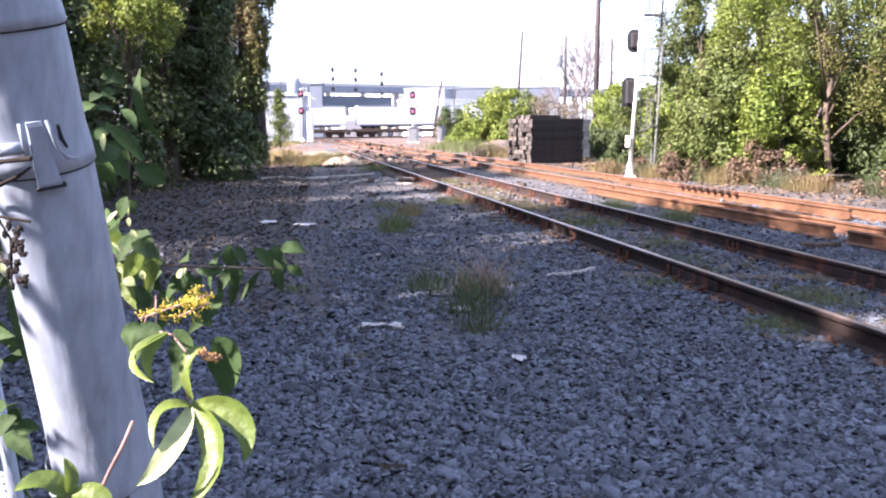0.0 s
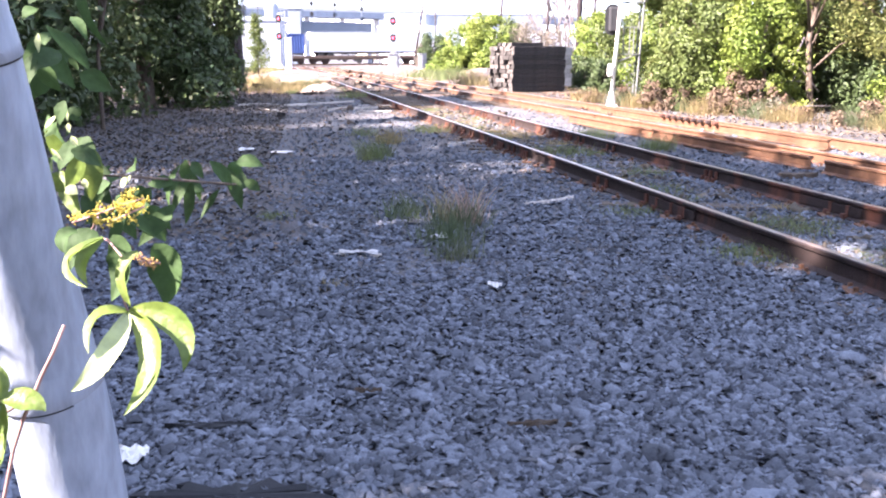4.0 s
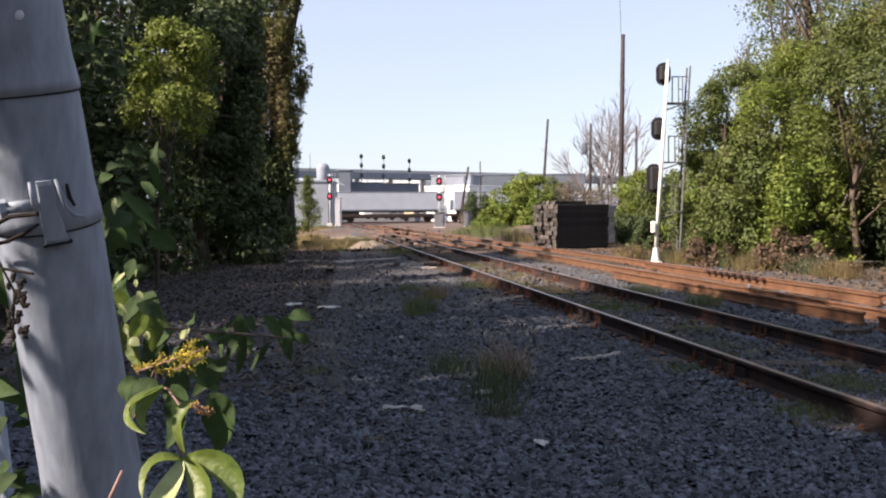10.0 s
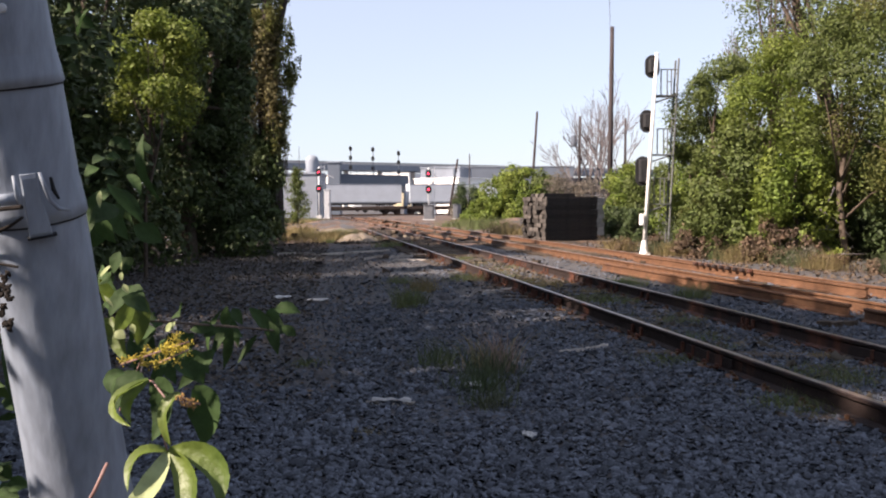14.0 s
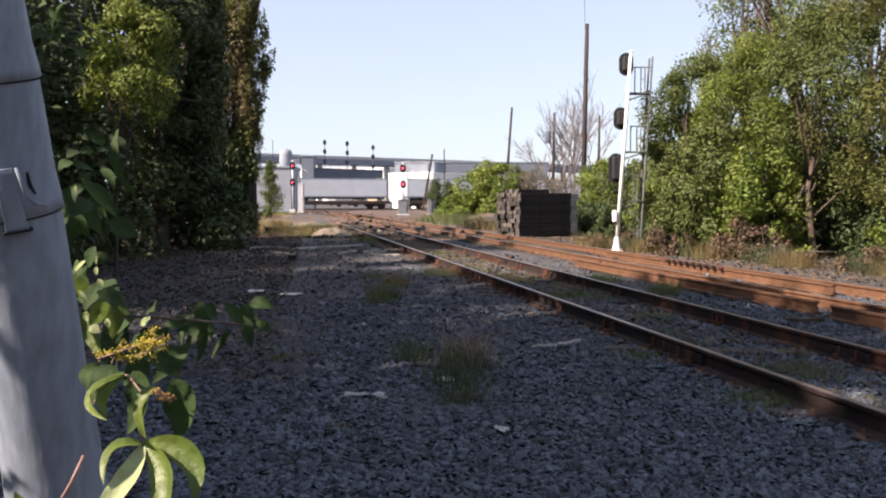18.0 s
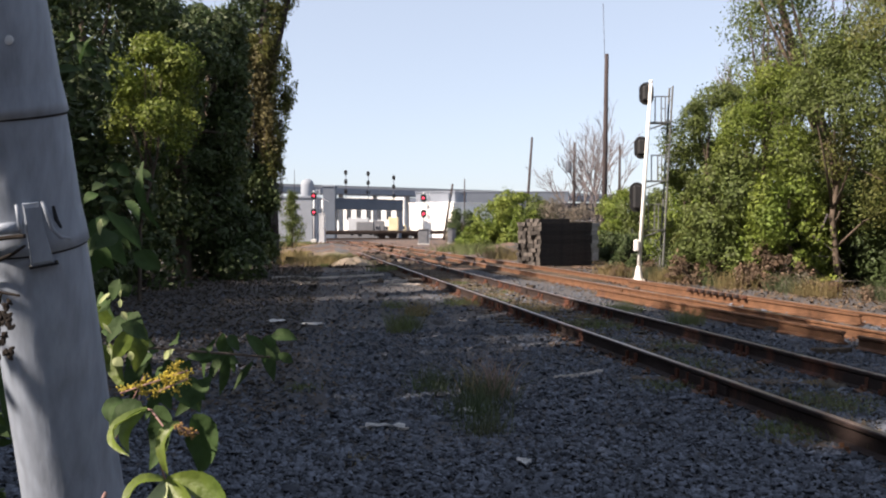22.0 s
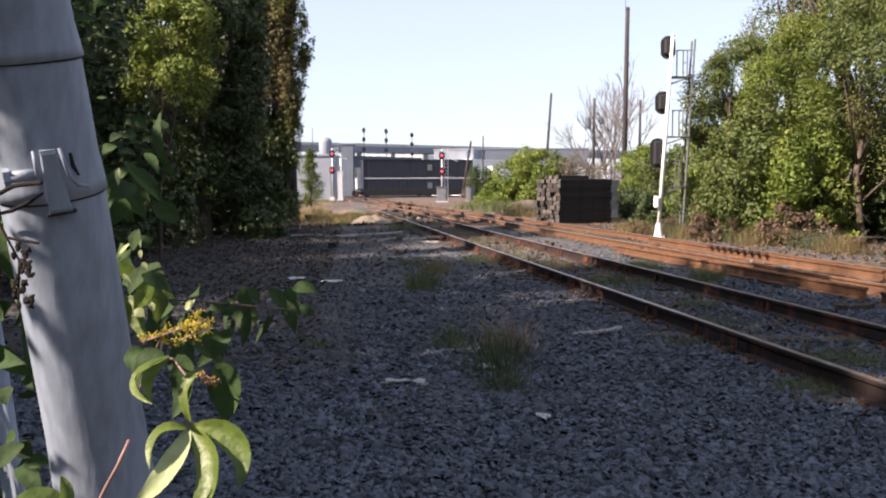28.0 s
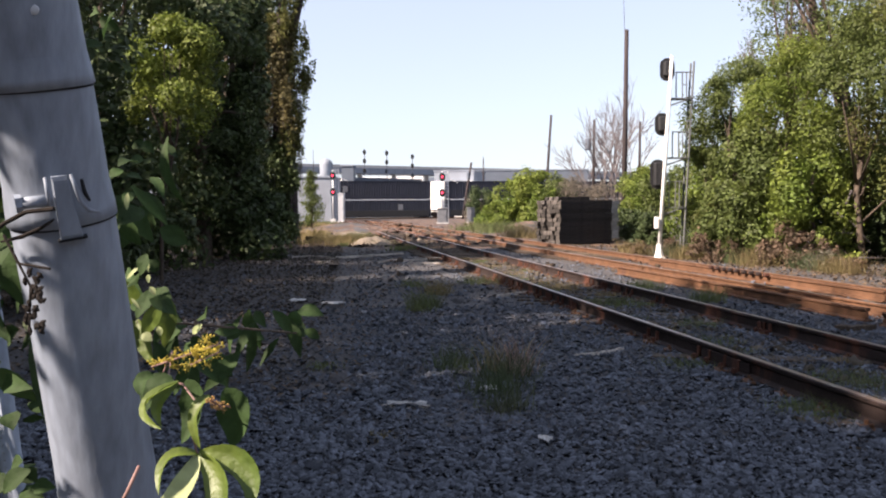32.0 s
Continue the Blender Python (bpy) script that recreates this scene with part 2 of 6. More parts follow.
M = dict(
    ground=material("ballast_ground", (0.075, 0.074, 0.08), 0.95, scale=0.35, vary=0.35, second=(0.055, 0.05, 0.05), bump=0.9, fine=22),
    stone=material("ballast_stone", (0.085, 0.095, 0.118), 0.9, scale=3, vary=0.3, bump=0.3, fine=90, island=0.62),
    dirt=material("dirt", (0.155, 0.102, 0.077), 0.95, scale=1.6, vary=0.5, second=(0.055, 0.038, 0.032), bump=0.6, fine=30),
    rusty_bed=material("rust_stained_grit", (0.15, 0.082, 0.06), 0.95, scale=1.5, vary=0.5, second=(0.06, 0.036, 0.03), bump=0.6, fine=30),
    soil=material("cinder_soil", (0.085, 0.07, 0.052), 0.95, scale=3, vary=0.4, bump=0.3, fine=60, island=0.5),
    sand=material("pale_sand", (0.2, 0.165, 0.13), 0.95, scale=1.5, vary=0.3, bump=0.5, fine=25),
    # dark streaks stand in for shadow bands on the siding rails
    rust=rail_steel("rusty_rail_steel", (0.138, 0.068, 0.037), (0.085, 0.042, 0.03), -0.02),
    # darker rust; puts the shade on the near track into its colour
    rust_dark=rail_steel("dark_rusty_steel", (0.034, 0.022, 0.02), (0.11, 0.044, 0.028), 0.055),
    rust_red=material("red_rust", (0.105, 0.042, 0.027), 0.85, scale=20, vary=0.4, second=(0.07, 0.03, 0.02), bump=0.3, fine=120),
    old_steel=material("weathered_steel", (0.13, 0.135, 0.135), 0.6, 0.2, scale=6, vary=0.25, bump=0.05),
    seed=material("pinkish_seed_head", (0.34, 0.24, 0.2), 0.8, scale=5, vary=0.2, bump=0, island=0.3, through_light=0.3),
    railtop=material("worn_rail_head", (0.30, 0.26, 0.24), 0.32, 0.7, scale=5, vary=0.3, second=(0.22, 0.13, 0.09), bump=0.05),
    tie=material("weathered_tie_wood", (0.075, 0.055, 0.04), 0.9, scale=4, vary=0.45, bump=0.7, fine=35, random_part=0.35),
    creosote=material("creosote_black_wood", (0.035, 0.030, 0.028), 0.85, scale=5, vary=0.4, second=(0.02, 0.018, 0.018), bump=0.6, fine=40, random_part=0.3),
    grey_wood=material("grey_weathered_wood", (0.3, 0.3, 0.3), 0.9, scale=4, vary=0.4, bump=0.6, fine=35, random_part=0.25),
    tie_end=material("weathered_tie_end", (0.1, 0.09, 0.084), 0.9, scale=8, vary=0.5, second=(0.03, 0.025, 0.022), bump=0.8, fine=30, random_part=0.6),
    galv=material("galvanized_steel", (0.198, 0.232, 0.29), 0.55, 0.0, scale=14, vary=0.3, second=(0.165, 0.19, 0.235), bump=0.06, fine=90, stretch=(1, 1, 0.3), spec=0.3),
    galv_dull=material("dull_zinc", (0.21, 0.23, 0.265), 0.5, 0.3, scale=20, vary=0.2, bump=0.06, fine=90),
    white=material("white_paint", (0.80, 0.79, 0.77), 0.5, scale=3, vary=0.10, bump=0.05, fine=50),
    silver=material("aluminium_paint", (0.52, 0.53, 0.55), 0.45, 0.2, scale=4, vary=0.12, bump=0.05),
    dull=material("dull_grey_paint", (0.15, 0.155, 0.17), 0.7, scale=3, vary=0.2, bump=0.08),
    dark_twig=material("dark_budding_twig", (0.028, 0.024, 0.022), 0.95, scale=30, vary=0.3, bump=0.2, fine=90, spec=0.05),
    black=material("black_paint", (0.02, 0.02, 0.022), 0.6, scale=5, vary=0.2, bump=0.05),
    bark=material("bark", (0.095, 0.073, 0.056), 0.95, scale=5, vary=0.5, second=(0.06, 0.045, 0.035), bump=0.9, fine=25, stretch=(1, 1, 0.3)),
    dead=material("dry_bare_twig", (0.12, 0.105, 0.108), 0.9, scale=5, vary=0.3, bump=0.3),
    pole=material("pole_wood", (0.045, 0.035, 0.036), 0.9, scale=3, vary=0.35, bump=0.5, fine=30, stretch=(1, 1, 0.15)),
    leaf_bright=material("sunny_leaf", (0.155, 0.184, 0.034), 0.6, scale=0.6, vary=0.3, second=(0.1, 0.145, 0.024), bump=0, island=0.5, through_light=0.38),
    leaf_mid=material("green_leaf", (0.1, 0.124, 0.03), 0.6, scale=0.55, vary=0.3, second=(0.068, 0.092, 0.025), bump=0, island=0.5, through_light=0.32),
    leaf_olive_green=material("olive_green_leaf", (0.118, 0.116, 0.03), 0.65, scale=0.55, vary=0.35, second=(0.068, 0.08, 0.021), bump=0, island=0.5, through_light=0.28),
    # dark leaves also carry the shade of left trees, brush and undergrowth
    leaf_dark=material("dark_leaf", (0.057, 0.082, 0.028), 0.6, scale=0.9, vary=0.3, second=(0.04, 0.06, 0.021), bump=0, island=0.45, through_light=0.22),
    leaf_olive=material("olive_vine_leaf", (0.145, 0.122, 0.05), 0.7, scale=0.9, vary=0.35, second=(0.085, 0.075, 0.032), bump=0, island=0.45, through_light=0.25),
    leaf_grey=material("dry_grey_leaf", (0.15, 0.125, 0.10), 0.8, scale=1.5, vary=0.3, second=(0.10, 0.09, 0.07), bump=0, island=0.4, through_light=0.2),
    leaf_dead=material("dead_leaf", (0.135, 0.085, 0.055), 0.8, scale=1.5, vary=0.3, second=(0.09, 0.065, 0.045), bump=0, island=0.4, through_light=0.2),
    grass=material("green_grass", (0.10, 0.135, 0.045), 0.7, scale=2, vary=0.3, second=(0.13, 0.135, 0.06), bump=0, island=0.35, through_light=0.3),
    # grass green darkened to paint the shade on weeds
    weed=material("darkened_weed", (0.06, 0.085, 0.038), 0.75, scale=2, vary=0.3, second=(0.08, 0.085, 0.045), bump=0, island=0.35, through_light=0.25),
    straw=material("dry_grass", (0.235, 0.18, 0.085), 0.8, scale=2, vary=0.3, second=(0.19, 0.155, 0.07), bump=0, island=0.35, through_light=0.3),
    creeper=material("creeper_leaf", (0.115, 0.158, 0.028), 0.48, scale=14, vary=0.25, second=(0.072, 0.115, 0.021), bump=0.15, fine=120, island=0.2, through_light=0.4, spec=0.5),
    creeper_pale=material("creeper_leaf_underside_and_glint", (0.34, 0.38, 0.2), 0.6, scale=14, vary=0.2, second=(0.27, 0.32, 0.14), bump=0.15, fine=120, through_light=0.3),
    # creeper leaf colour darkened for leaves in shade
    creeper_dark=material("creeper_leaf_shaded", (0.032, 0.064, 0.017), 0.75, scale=14, vary=0.25, bump=0.15, fine=120, island=0.25, through_light=0.35),
    flower=material("yellow_green_bud", (0.43, 0.35, 0.05), 0.6, scale=30, vary=0.25, bump=0, island=0.3, through_light=0.2),
    old_leaf=material("fallen_leaf", (0.11, 0.075, 0.048), 0.9, scale=3, vary=0.3, bump=0, island=0.5),
    humus=material("dark_leaf_litter", (0.06, 0.05, 0.042), 0.95, scale=3, vary=0.3, bump=0, island=0.5),
    # pale tone that stands in for sunlight on the ground
    ridge=material("pale_streak_ridge", (0.42, 0.38, 0.34), 0.95, scale=2, vary=0.3, bump=0.5, fine=25),
    bud=material("orange_brown_bud", (0.32, 0.19, 0.06), 0.6, scale=30, vary=0.25, bump=0, island=0.3),
    stem=material("reddish_stem", (0.25, 0.15, 0.135), 0.6, scale=30, vary=0.3, bump=0.1),
    trailer=material("trailer_white_panel", (0.50, 0.53, 0.58), 0.5, scale=0.8, vary=0.10, bump=0.03),
    navy=material("navy_container_steel", (0.015, 0.018, 0.032), 0.55, scale=0.8, vary=0.25, bump=0.05),
    blue=material("blue_container_steel", (0.025, 0.05, 0.16), 0.5, scale=0.8, vary=0.2, bump=0.05),
    undercar=material("dark_underframe", (0.06, 0.042, 0.035), 0.85, scale=3, vary=0.3, bump=0.2),
    tyre=material("tyre_rubber", (0.013, 0.014, 0.017), 0.9, scale=8, vary=0.2, bump=0.1),
    concrete=material("pale_concrete", (0.48, 0.47, 0.46), 0.85, scale=0.5, vary=0.18, bump=0.15),
    grey_wall=material("blue_grey_cladding", (0.2, 0.225, 0.27), 0.7, scale=0.4, vary=0.12, bump=0.1),
    slate=material("dark_blue_grey_steel", (0.115, 0.135, 0.17), 0.6, scale=0.5, vary=0.15, bump=0.1),
    pale_wall=material("pale_grey_wall", (0.43, 0.45, 0.48), 0.7, scale=0.5, vary=0.12, bump=0.1),
    shed_wall=material("corrugated_grey_wall", (0.22, 0.245, 0.285), 0.7, scale=0.5, vary=0.15, bump=0.1),
    white_wall=material("white_stucco", (0.83, 0.81, 0.78), 0.75, scale=0.6, vary=0.08, bump=0.1),
    cream=material("cream_paint", (0.72, 0.62, 0.42), 0.6, scale=1.0, vary=0.12, bump=0.05),
    glass_dark=material("dark_window", (0.03, 0.035, 0.045), 0.12, scale=2, vary=0.1, bump=0, spec=0.6),
    paper=material("scrap_paper", (0.55, 0.54, 0.53), 0.8, scale=12, vary=0.15, bump=0.2),
    red_lens=glowing("red_signal_lens", (1.0, 0.05, 0.1), 1.5),
)


# ---- builders ----
class Shape:
    """Collects the vertices and faces of one mesh."""

    def __init__(self):
        self.v, self.f = [], []

    def add(self, verts, faces):
        k = len(self.v)
        self.v += [tuple(p) for p in verts]
        self.f += [tuple(i + k for i in f) for f in faces]
        return self

    def box(self, c, s, turn=0.0, chamfer=0.0, m=None):
        hx, hy, hz = s[0] / 2, s[1] / 2, s[2] / 2
        m = m or (Matrix.Translation(c) @ Matrix.Rotation(turn, 4, "Z"))
        if not chamfer:
            pts = [Vector((x * hx, y * hy, z * hz)) for z in (-1, 1) for y in (-1, 1) for x in (-1, 1)]
            fs = [(0, 2, 3, 1), (4, 5, 7, 6), (0, 1, 5, 4), (2, 6, 7, 3), (0, 4, 6, 2), (1, 3, 7, 5)]
            return self.add([m @ p for p in pts], fs)
        b = min(chamfer, hx * 0.9, hy * 0.9, hz * 0.9)
        bm = bmesh.new()
        for z in (-1, 1):
            for y in (-1, 1):
                for x in (-1, 1):
                    for d in ((b, b, 0), (b, 0, b), (0, b, b)):
                        bm.verts.new((x * (hx - d[0]), y * (hy - d[1]), z * (hz - d[2])))
        bmesh.ops.convex_hull(bm, input=bm.verts)
        bmesh.ops.dissolve_limit(bm, angle_limit=0.01, verts=bm.verts, edges=bm.edges)
        bm.verts.index_update()
        self.add([m @ v.co for v in bm.verts], [[v.index for v in f.verts] for f in bm.faces])
        bm.free()
        return self

    def tube(self, path, radii, sides=8, caps=True):
        """A round bar along a path; radii: one number or one for each point."""
        path = [Vector(p) for p in path]
        if not hasattr(radii, "__len__"):
            radii = [radii] * len(path)
        rings = []
        for i, p in enumerate(path):
            d = (path[min(i + 1, len(path) - 1)] - path[max(i - 1, 0)]).normalized()
            a = d.cross(Vector((0.31, 0.95, 0.05)) if abs(d.y) < 0.9 else Vector((1, 0, 0))).normalized()
            b = d.cross(a)
            rings.append([p + radii[i] * (math.cos(q) * a + math.sin(q) * b) for q in (2 * math.pi * j / sides for j in range(sides))])
        fs = [(i * sides + j, i * sides + (j + 1) % sides, (i + 1) * sides + (j + 1) % sides, (i + 1) * sides + j)
              for i in range(len(path) - 1) for j in range(sides)]
        if caps:
            fs += [tuple(range(sides))[::-1], tuple((len(path) - 1) * sides + j for j in range(sides))]
        return self.add([p for r in rings for p in r], fs)

    def lathe(self, profile, sides=16, m=None):
        """Turns (radius, height) pairs round z."""
        m = m or Matrix()
        vs = [m @ Vector((r * math.cos(2 * math.pi * j / sides), r * math.sin(2 * math.pi * j / sides), z)) for r, z in profile for j in range(sides)]
        fs = [(i * sides + j, i * sides + (j + 1) % sides, (i + 1) * sides + (j + 1) % sides, (i + 1) * sides + j)
              for i in range(len(profile) - 1) for j in range(sides)]
        fs += [tuple(range(sides))[::-1], tuple((len(profile) - 1) * sides + j for j in range(sides))]
        return self.add(vs, fs)

    def sweep(self, outline, p0, p1):
        """Pulls a closed outline of (across, up) from p0 to p1, level."""
        p0, p1 = Vector(p0), Vector(p1)
        d = (p1 - p0).normalized()
        side = Vector((d.y, -d.x, 0)).normalized()
        k = len(outline)
        vs = [p + side * a + Vector((0, 0, b)) for p in (p0, p1) for a, b in outline]
        fs = [(j, (j + 1) % k, k + (j + 1) % k, k + j) for j in range(k)] + [tuple(range(k))[::-1], tuple(range(k, 2 * k))]
        return self.add(vs, fs)

    def mesh(self, name, mat, smooth=False):
        me = bpy.data.meshes.new(name)
        me.from_pydata(self.v, [], self.f)
        me.materials.append(M[mat] if isinstance(mat, str) else mat)
        if smooth:
            me.polygons.foreach_set("use_smooth", [True] * len(me.polygons))
        me.update()
        return me


def part(name, shape, mat, parent, label="", m=None, smooth=False):
    """One mesh object under a thing or under a part."""
    data = shape if isinstance(shape, bpy.types.Mesh) else shape.mesh(name, mat, smooth)
    ob = new(name, data)
    ob.parent = parent
    if m is not None:
        ob.matrix_basis = m
    if label:
        tagged(ob, label)
    return ob


def thing(name, m, label, category, group="", kind=""):
    ob = new(name)
    ob.empty_display_size = 0.2
    ob.matrix_basis = m
    return tagged(ob, label, category, group, kind)


def solid(name, shape, mat, label, category="", kind="", m=None, smooth=False, group=""):
    ob = new(name, shape if isinstance(shape, bpy.types.Mesh) else shape.mesh(name, mat, smooth))
    if m is not None:
        ob.matrix_basis = m
    return tagged(ob, label, category, group, kind)


def soup(name, verts, faces_per, mat, smooth=False):
    """A mesh from an array of pieces: verts (n, k, 3), and the faces of one piece."""
    n, k, _ = verts.shape
    me = bpy.data.meshes.new(name)
    faces = (np.array(faces_per)[None] + (np.arange(n) * k)[:, None, None]).reshape(-1, len(faces_per[0]))
    w = faces.shape[1]
    me.vertices.add(n * k)
    me.vertices.foreach_set("co", verts.astype(np.float32).ravel())
    me.loops.add(faces.size)
    me.loops.foreach_set("vertex_index", faces.astype(np.int32).ravel())
    me.polygons.add(len(faces))
    me.polygons.foreach_set("loop_start", np.arange(len(faces), dtype=np.int32) * w)
    me.polygons.foreach_set("loop_total", np.full(len(faces), w, np.int32))
    me.materials.append(M[mat])
    if smooth:
        me.polygons.foreach_set("use_smooth", [True] * len(faces))
    me.update(calc_edges=True)
    me.validate()
    return me


rs = np.random.RandomState(7)


def turns(n, tilt=1.0):
    """n random turn matrices; tilt below 1 keeps them more level."""
    a, b, c = rs.uniform(0, 2 * np.pi, n), rs.normal(0, 0.9 * tilt, n), rs.normal(0, 0.9 * tilt, n)
    ca, sa, cb, sb, cc, sc = np.cos(a), np.sin(a), np.cos(b), np.sin(b), np.cos(c), np.sin(c)
    z, o = np.zeros(n), np.ones(n)
    rz = np.stack([np.stack([ca, -sa, z], -1), np.stack([sa, ca, z], -1), np.stack([z, z, o], -1)], 1)
    rx = np.stack([np.stack([o, z, z], -1), np.stack([z, cb, -sb], -1), np.stack([z, sb, cb], -1)], 1)
    ry = np.stack([np.stack([cc, z, sc], -1), np.stack([z, o, z], -1), np.stack([-sc, z, cc], -1)], 1)
    return rz @ rx @ ry


LEAF = np.array([(0, -0.5, 0), (0.24, 0.02, 0.06), (0, 0.5, -0.04), (-0.24, 0.02, 0.06)])


def leaves(name, centres, size, mat, tilt=1.0, spread=0.35, normals=None):
    """Many small folded leaves at the given places; normals: which way they face, roughly."""
    n = len(centres)
    s = size * rs.uniform(1 - spread, 1 + spread, n)
    if normals is None:
        r = turns(n, tilt)
    else:
        z = normals + np.array((0, 0, 0.2)) + 0.62 * rs.normal(size=(n, 3))
        z /= np.linalg.norm(z, axis=1)[:, None]
        y = np.cross(z, rs.normal(size=(n, 3)))
        y /= np.linalg.norm(y, axis=1)[:, None] + 1e-9
        r = np.stack([np.cross(y, z), y, z], -1)
    v = np.einsum("nij,kj->nki", r, LEAF) * s[:, None, None] + centres[:, None]
    return soup(name, v, [(0, 1, 2), (0, 2, 3)], mat)


def clumps(n, lumps, inner=0.55):
    """n places in uneven lumps, and the way out of each; a lump: x, y, z, radius, flattening."""
    lumps = np.array(lumps, float)
    w = lumps[:, 3] ** 2
    pick = rs.choice(len(lumps), n, p=w / w.sum())
    d = rs.normal(size=(n, 3))
    d /= np.linalg.norm(d, axis=1)[:, None]
    r = lumps[pick, 3] * rs.uniform(inner, 1.0, n) ** 0.5 * (1 + 0.2 * rs.normal(size=n))
    out = d.copy()
    d[:, 2] *= lumps[pick, 4]
    return lumps[pick, :3] + d * r[:, None], out


def crown_lumps(h, r, low, count, seed):
    """Lumps of an uneven crown from the height low up to h, of radius r."""
    q = np.random.RandomState(seed)
    out = []
    for i in range(count):
        f = (i + 0.5) / count
        z = low + (h - low) * f
        wide = r * (1.0 - 0.55 * max(0, f - 0.62) / 0.38) * q.uniform(0.45, 0.95)
        a = q.uniform(0, 2 * math.pi)
        rad = r * (q.uniform(0.30, 0.52) if i % 2 else q.uniform(0.16, 0.32))
        wide *= 1.12 if i % 2 else 1.3
        rad *= q.uniform(0.7, 1.05)
        out.append((math.cos(a) * wide * 0.85, math.sin(a) * wide * 0.85, min(z, h - rad * 0.7), rad, q.uniform(0.65, 1.5)))
    return out


def tree(name, x, y, h, r, low, mat, label, seed, count=7000, leaf=0.13, lumps=24, trunk=0.13, bark="bark", group="", lean=0.0, z0=0.0):
    t = thing(name, pose(x, y, z0), label, "tree", group)
    q = random.Random(seed)
    top = Vector((lean * h, q.uniform(-0.2, 0.2), h * 0.86))
    bend = Vector((q.uniform(-0.25, 0.25), q.uniform(-0.25, 0.25), 0))
    way = [Vector((0, 0, -0.15)), Vector((0, 0, 0.15)), top * 0.33 + bend, top * 0.66 - bend * 0.6, top]
    part("trunk", Shape().tube(way, [trunk * 1.5, trunk * 1.15, trunk * 0.9, trunk * 0.6, trunk * 0.2], 9), bark, t, smooth=True)
    ls = crown_lumps(h, r, low, lumps, seed)
    ls = [(a + lean * c, b, c, d, e) for a, b, c, d, e in ls]
    for i in range(0, len(ls), max(1, len(ls) // 7)):
        a, b, c, d, e = ls[i]
        s = way[2].lerp(way[3], q.random()) if c > h * 0.45 else way[1].lerp(way[2], q.uniform(0.4, 1))
        e1 = Vector((a, b, c))
        part("limb", Shape().tube([s, s.lerp(e1, 0.5) + Vector((0, 0, 0.15)), e1], [trunk * 0.45, trunk * 0.28, trunk * 0.1], 6), bark, t, smooth=True)
    pts, out = clumps(count, ls)
    part("crown", leaves("crown", pts, leaf, mat, normals=out), mat, t)
    return t


# ---- ground ----
def hump(x, y):
    """Height of the ground: nearly level, rough, with low heaps and a bank."""
    z = 0.02 * noise.noise((x * 0.6, y * 0.6, 0)) + 0.012 * noise.noise((x * 2.3, y * 2.3, 4))
    for cx, cy, rx, ry, hh in HEAPS:
        q = ((x - cx) / rx) ** 2 + ((y - cy) / ry) ** 2
        if q < 4:
            z += hh * math.exp(-2 * q)
    return z


HEAPS = ((-6.0, 50.0, 1.6, 2.4, 0.45), (-8.6, 52.0, 2.5, 3.0, 0.35), (-8.2, 62.0, 3.5, 4.0, 0.5), (4.5, 52.0, 3.0, 8.0, 0.7),
         (0.15, 6.2, 0.5, 0.8, 0.03))


def ground_sheet():
    xs = sorted({*np.arange(-14, 16.01, 0.5).round(2), -2500, -900, -400, -200, -120, -80, -60, -45, -35, -28, -22, -18, 20, 25, 32, 45, 60, 90, 150, 400, 900, 2500})
    ys = sorted({*np.arange(-8, 70.01, 0.5).round(2), -2000, -600, -200, -80, -40, -20, -12, 75, 80, 90, 100, 110, 125, 140, 160, 190, 230, 300, 400, 600, 1000, 2000, 4000})
    s = Shape()
    s.v = [(x, y, hump(x, y) if -14 <= x <= 16 and -8 <= y <= 70 else 0.0) for y in ys for x in xs]
    w = len(xs)
    s.f = [(j * w + i, j * w + i + 1, (j + 1) * w + i + 1, (j + 1) * w + i) for j in range(len(ys) - 1) for i in range(w - 1)]
    solid("ground", s, "ground", "grey crushed stone ballast and dirt yard", "ground", "structure", smooth=True)


ground_sheet()

# ---- tracks ----
RAIL = ((-0.069, 0), (0.069, 0), (0.069, 0.012), (0.012, 0.034), (0.009, 0.125), (0.034, 0.14), (0.036, 0.165), (0.028, 0.172),
        (-0.028, 0.172), (-0.036, 0.165), (-0.034, 0.14), (-0.009, 0.125), (-0.012, 0.034), (-0.069, 0.012))
HEAD = ((-0.026, 0.1722), (0.026, 0.1722), (0.024, 0.1745), (-0.024, 0.1745))
BED = 0.018   # foot of the rails


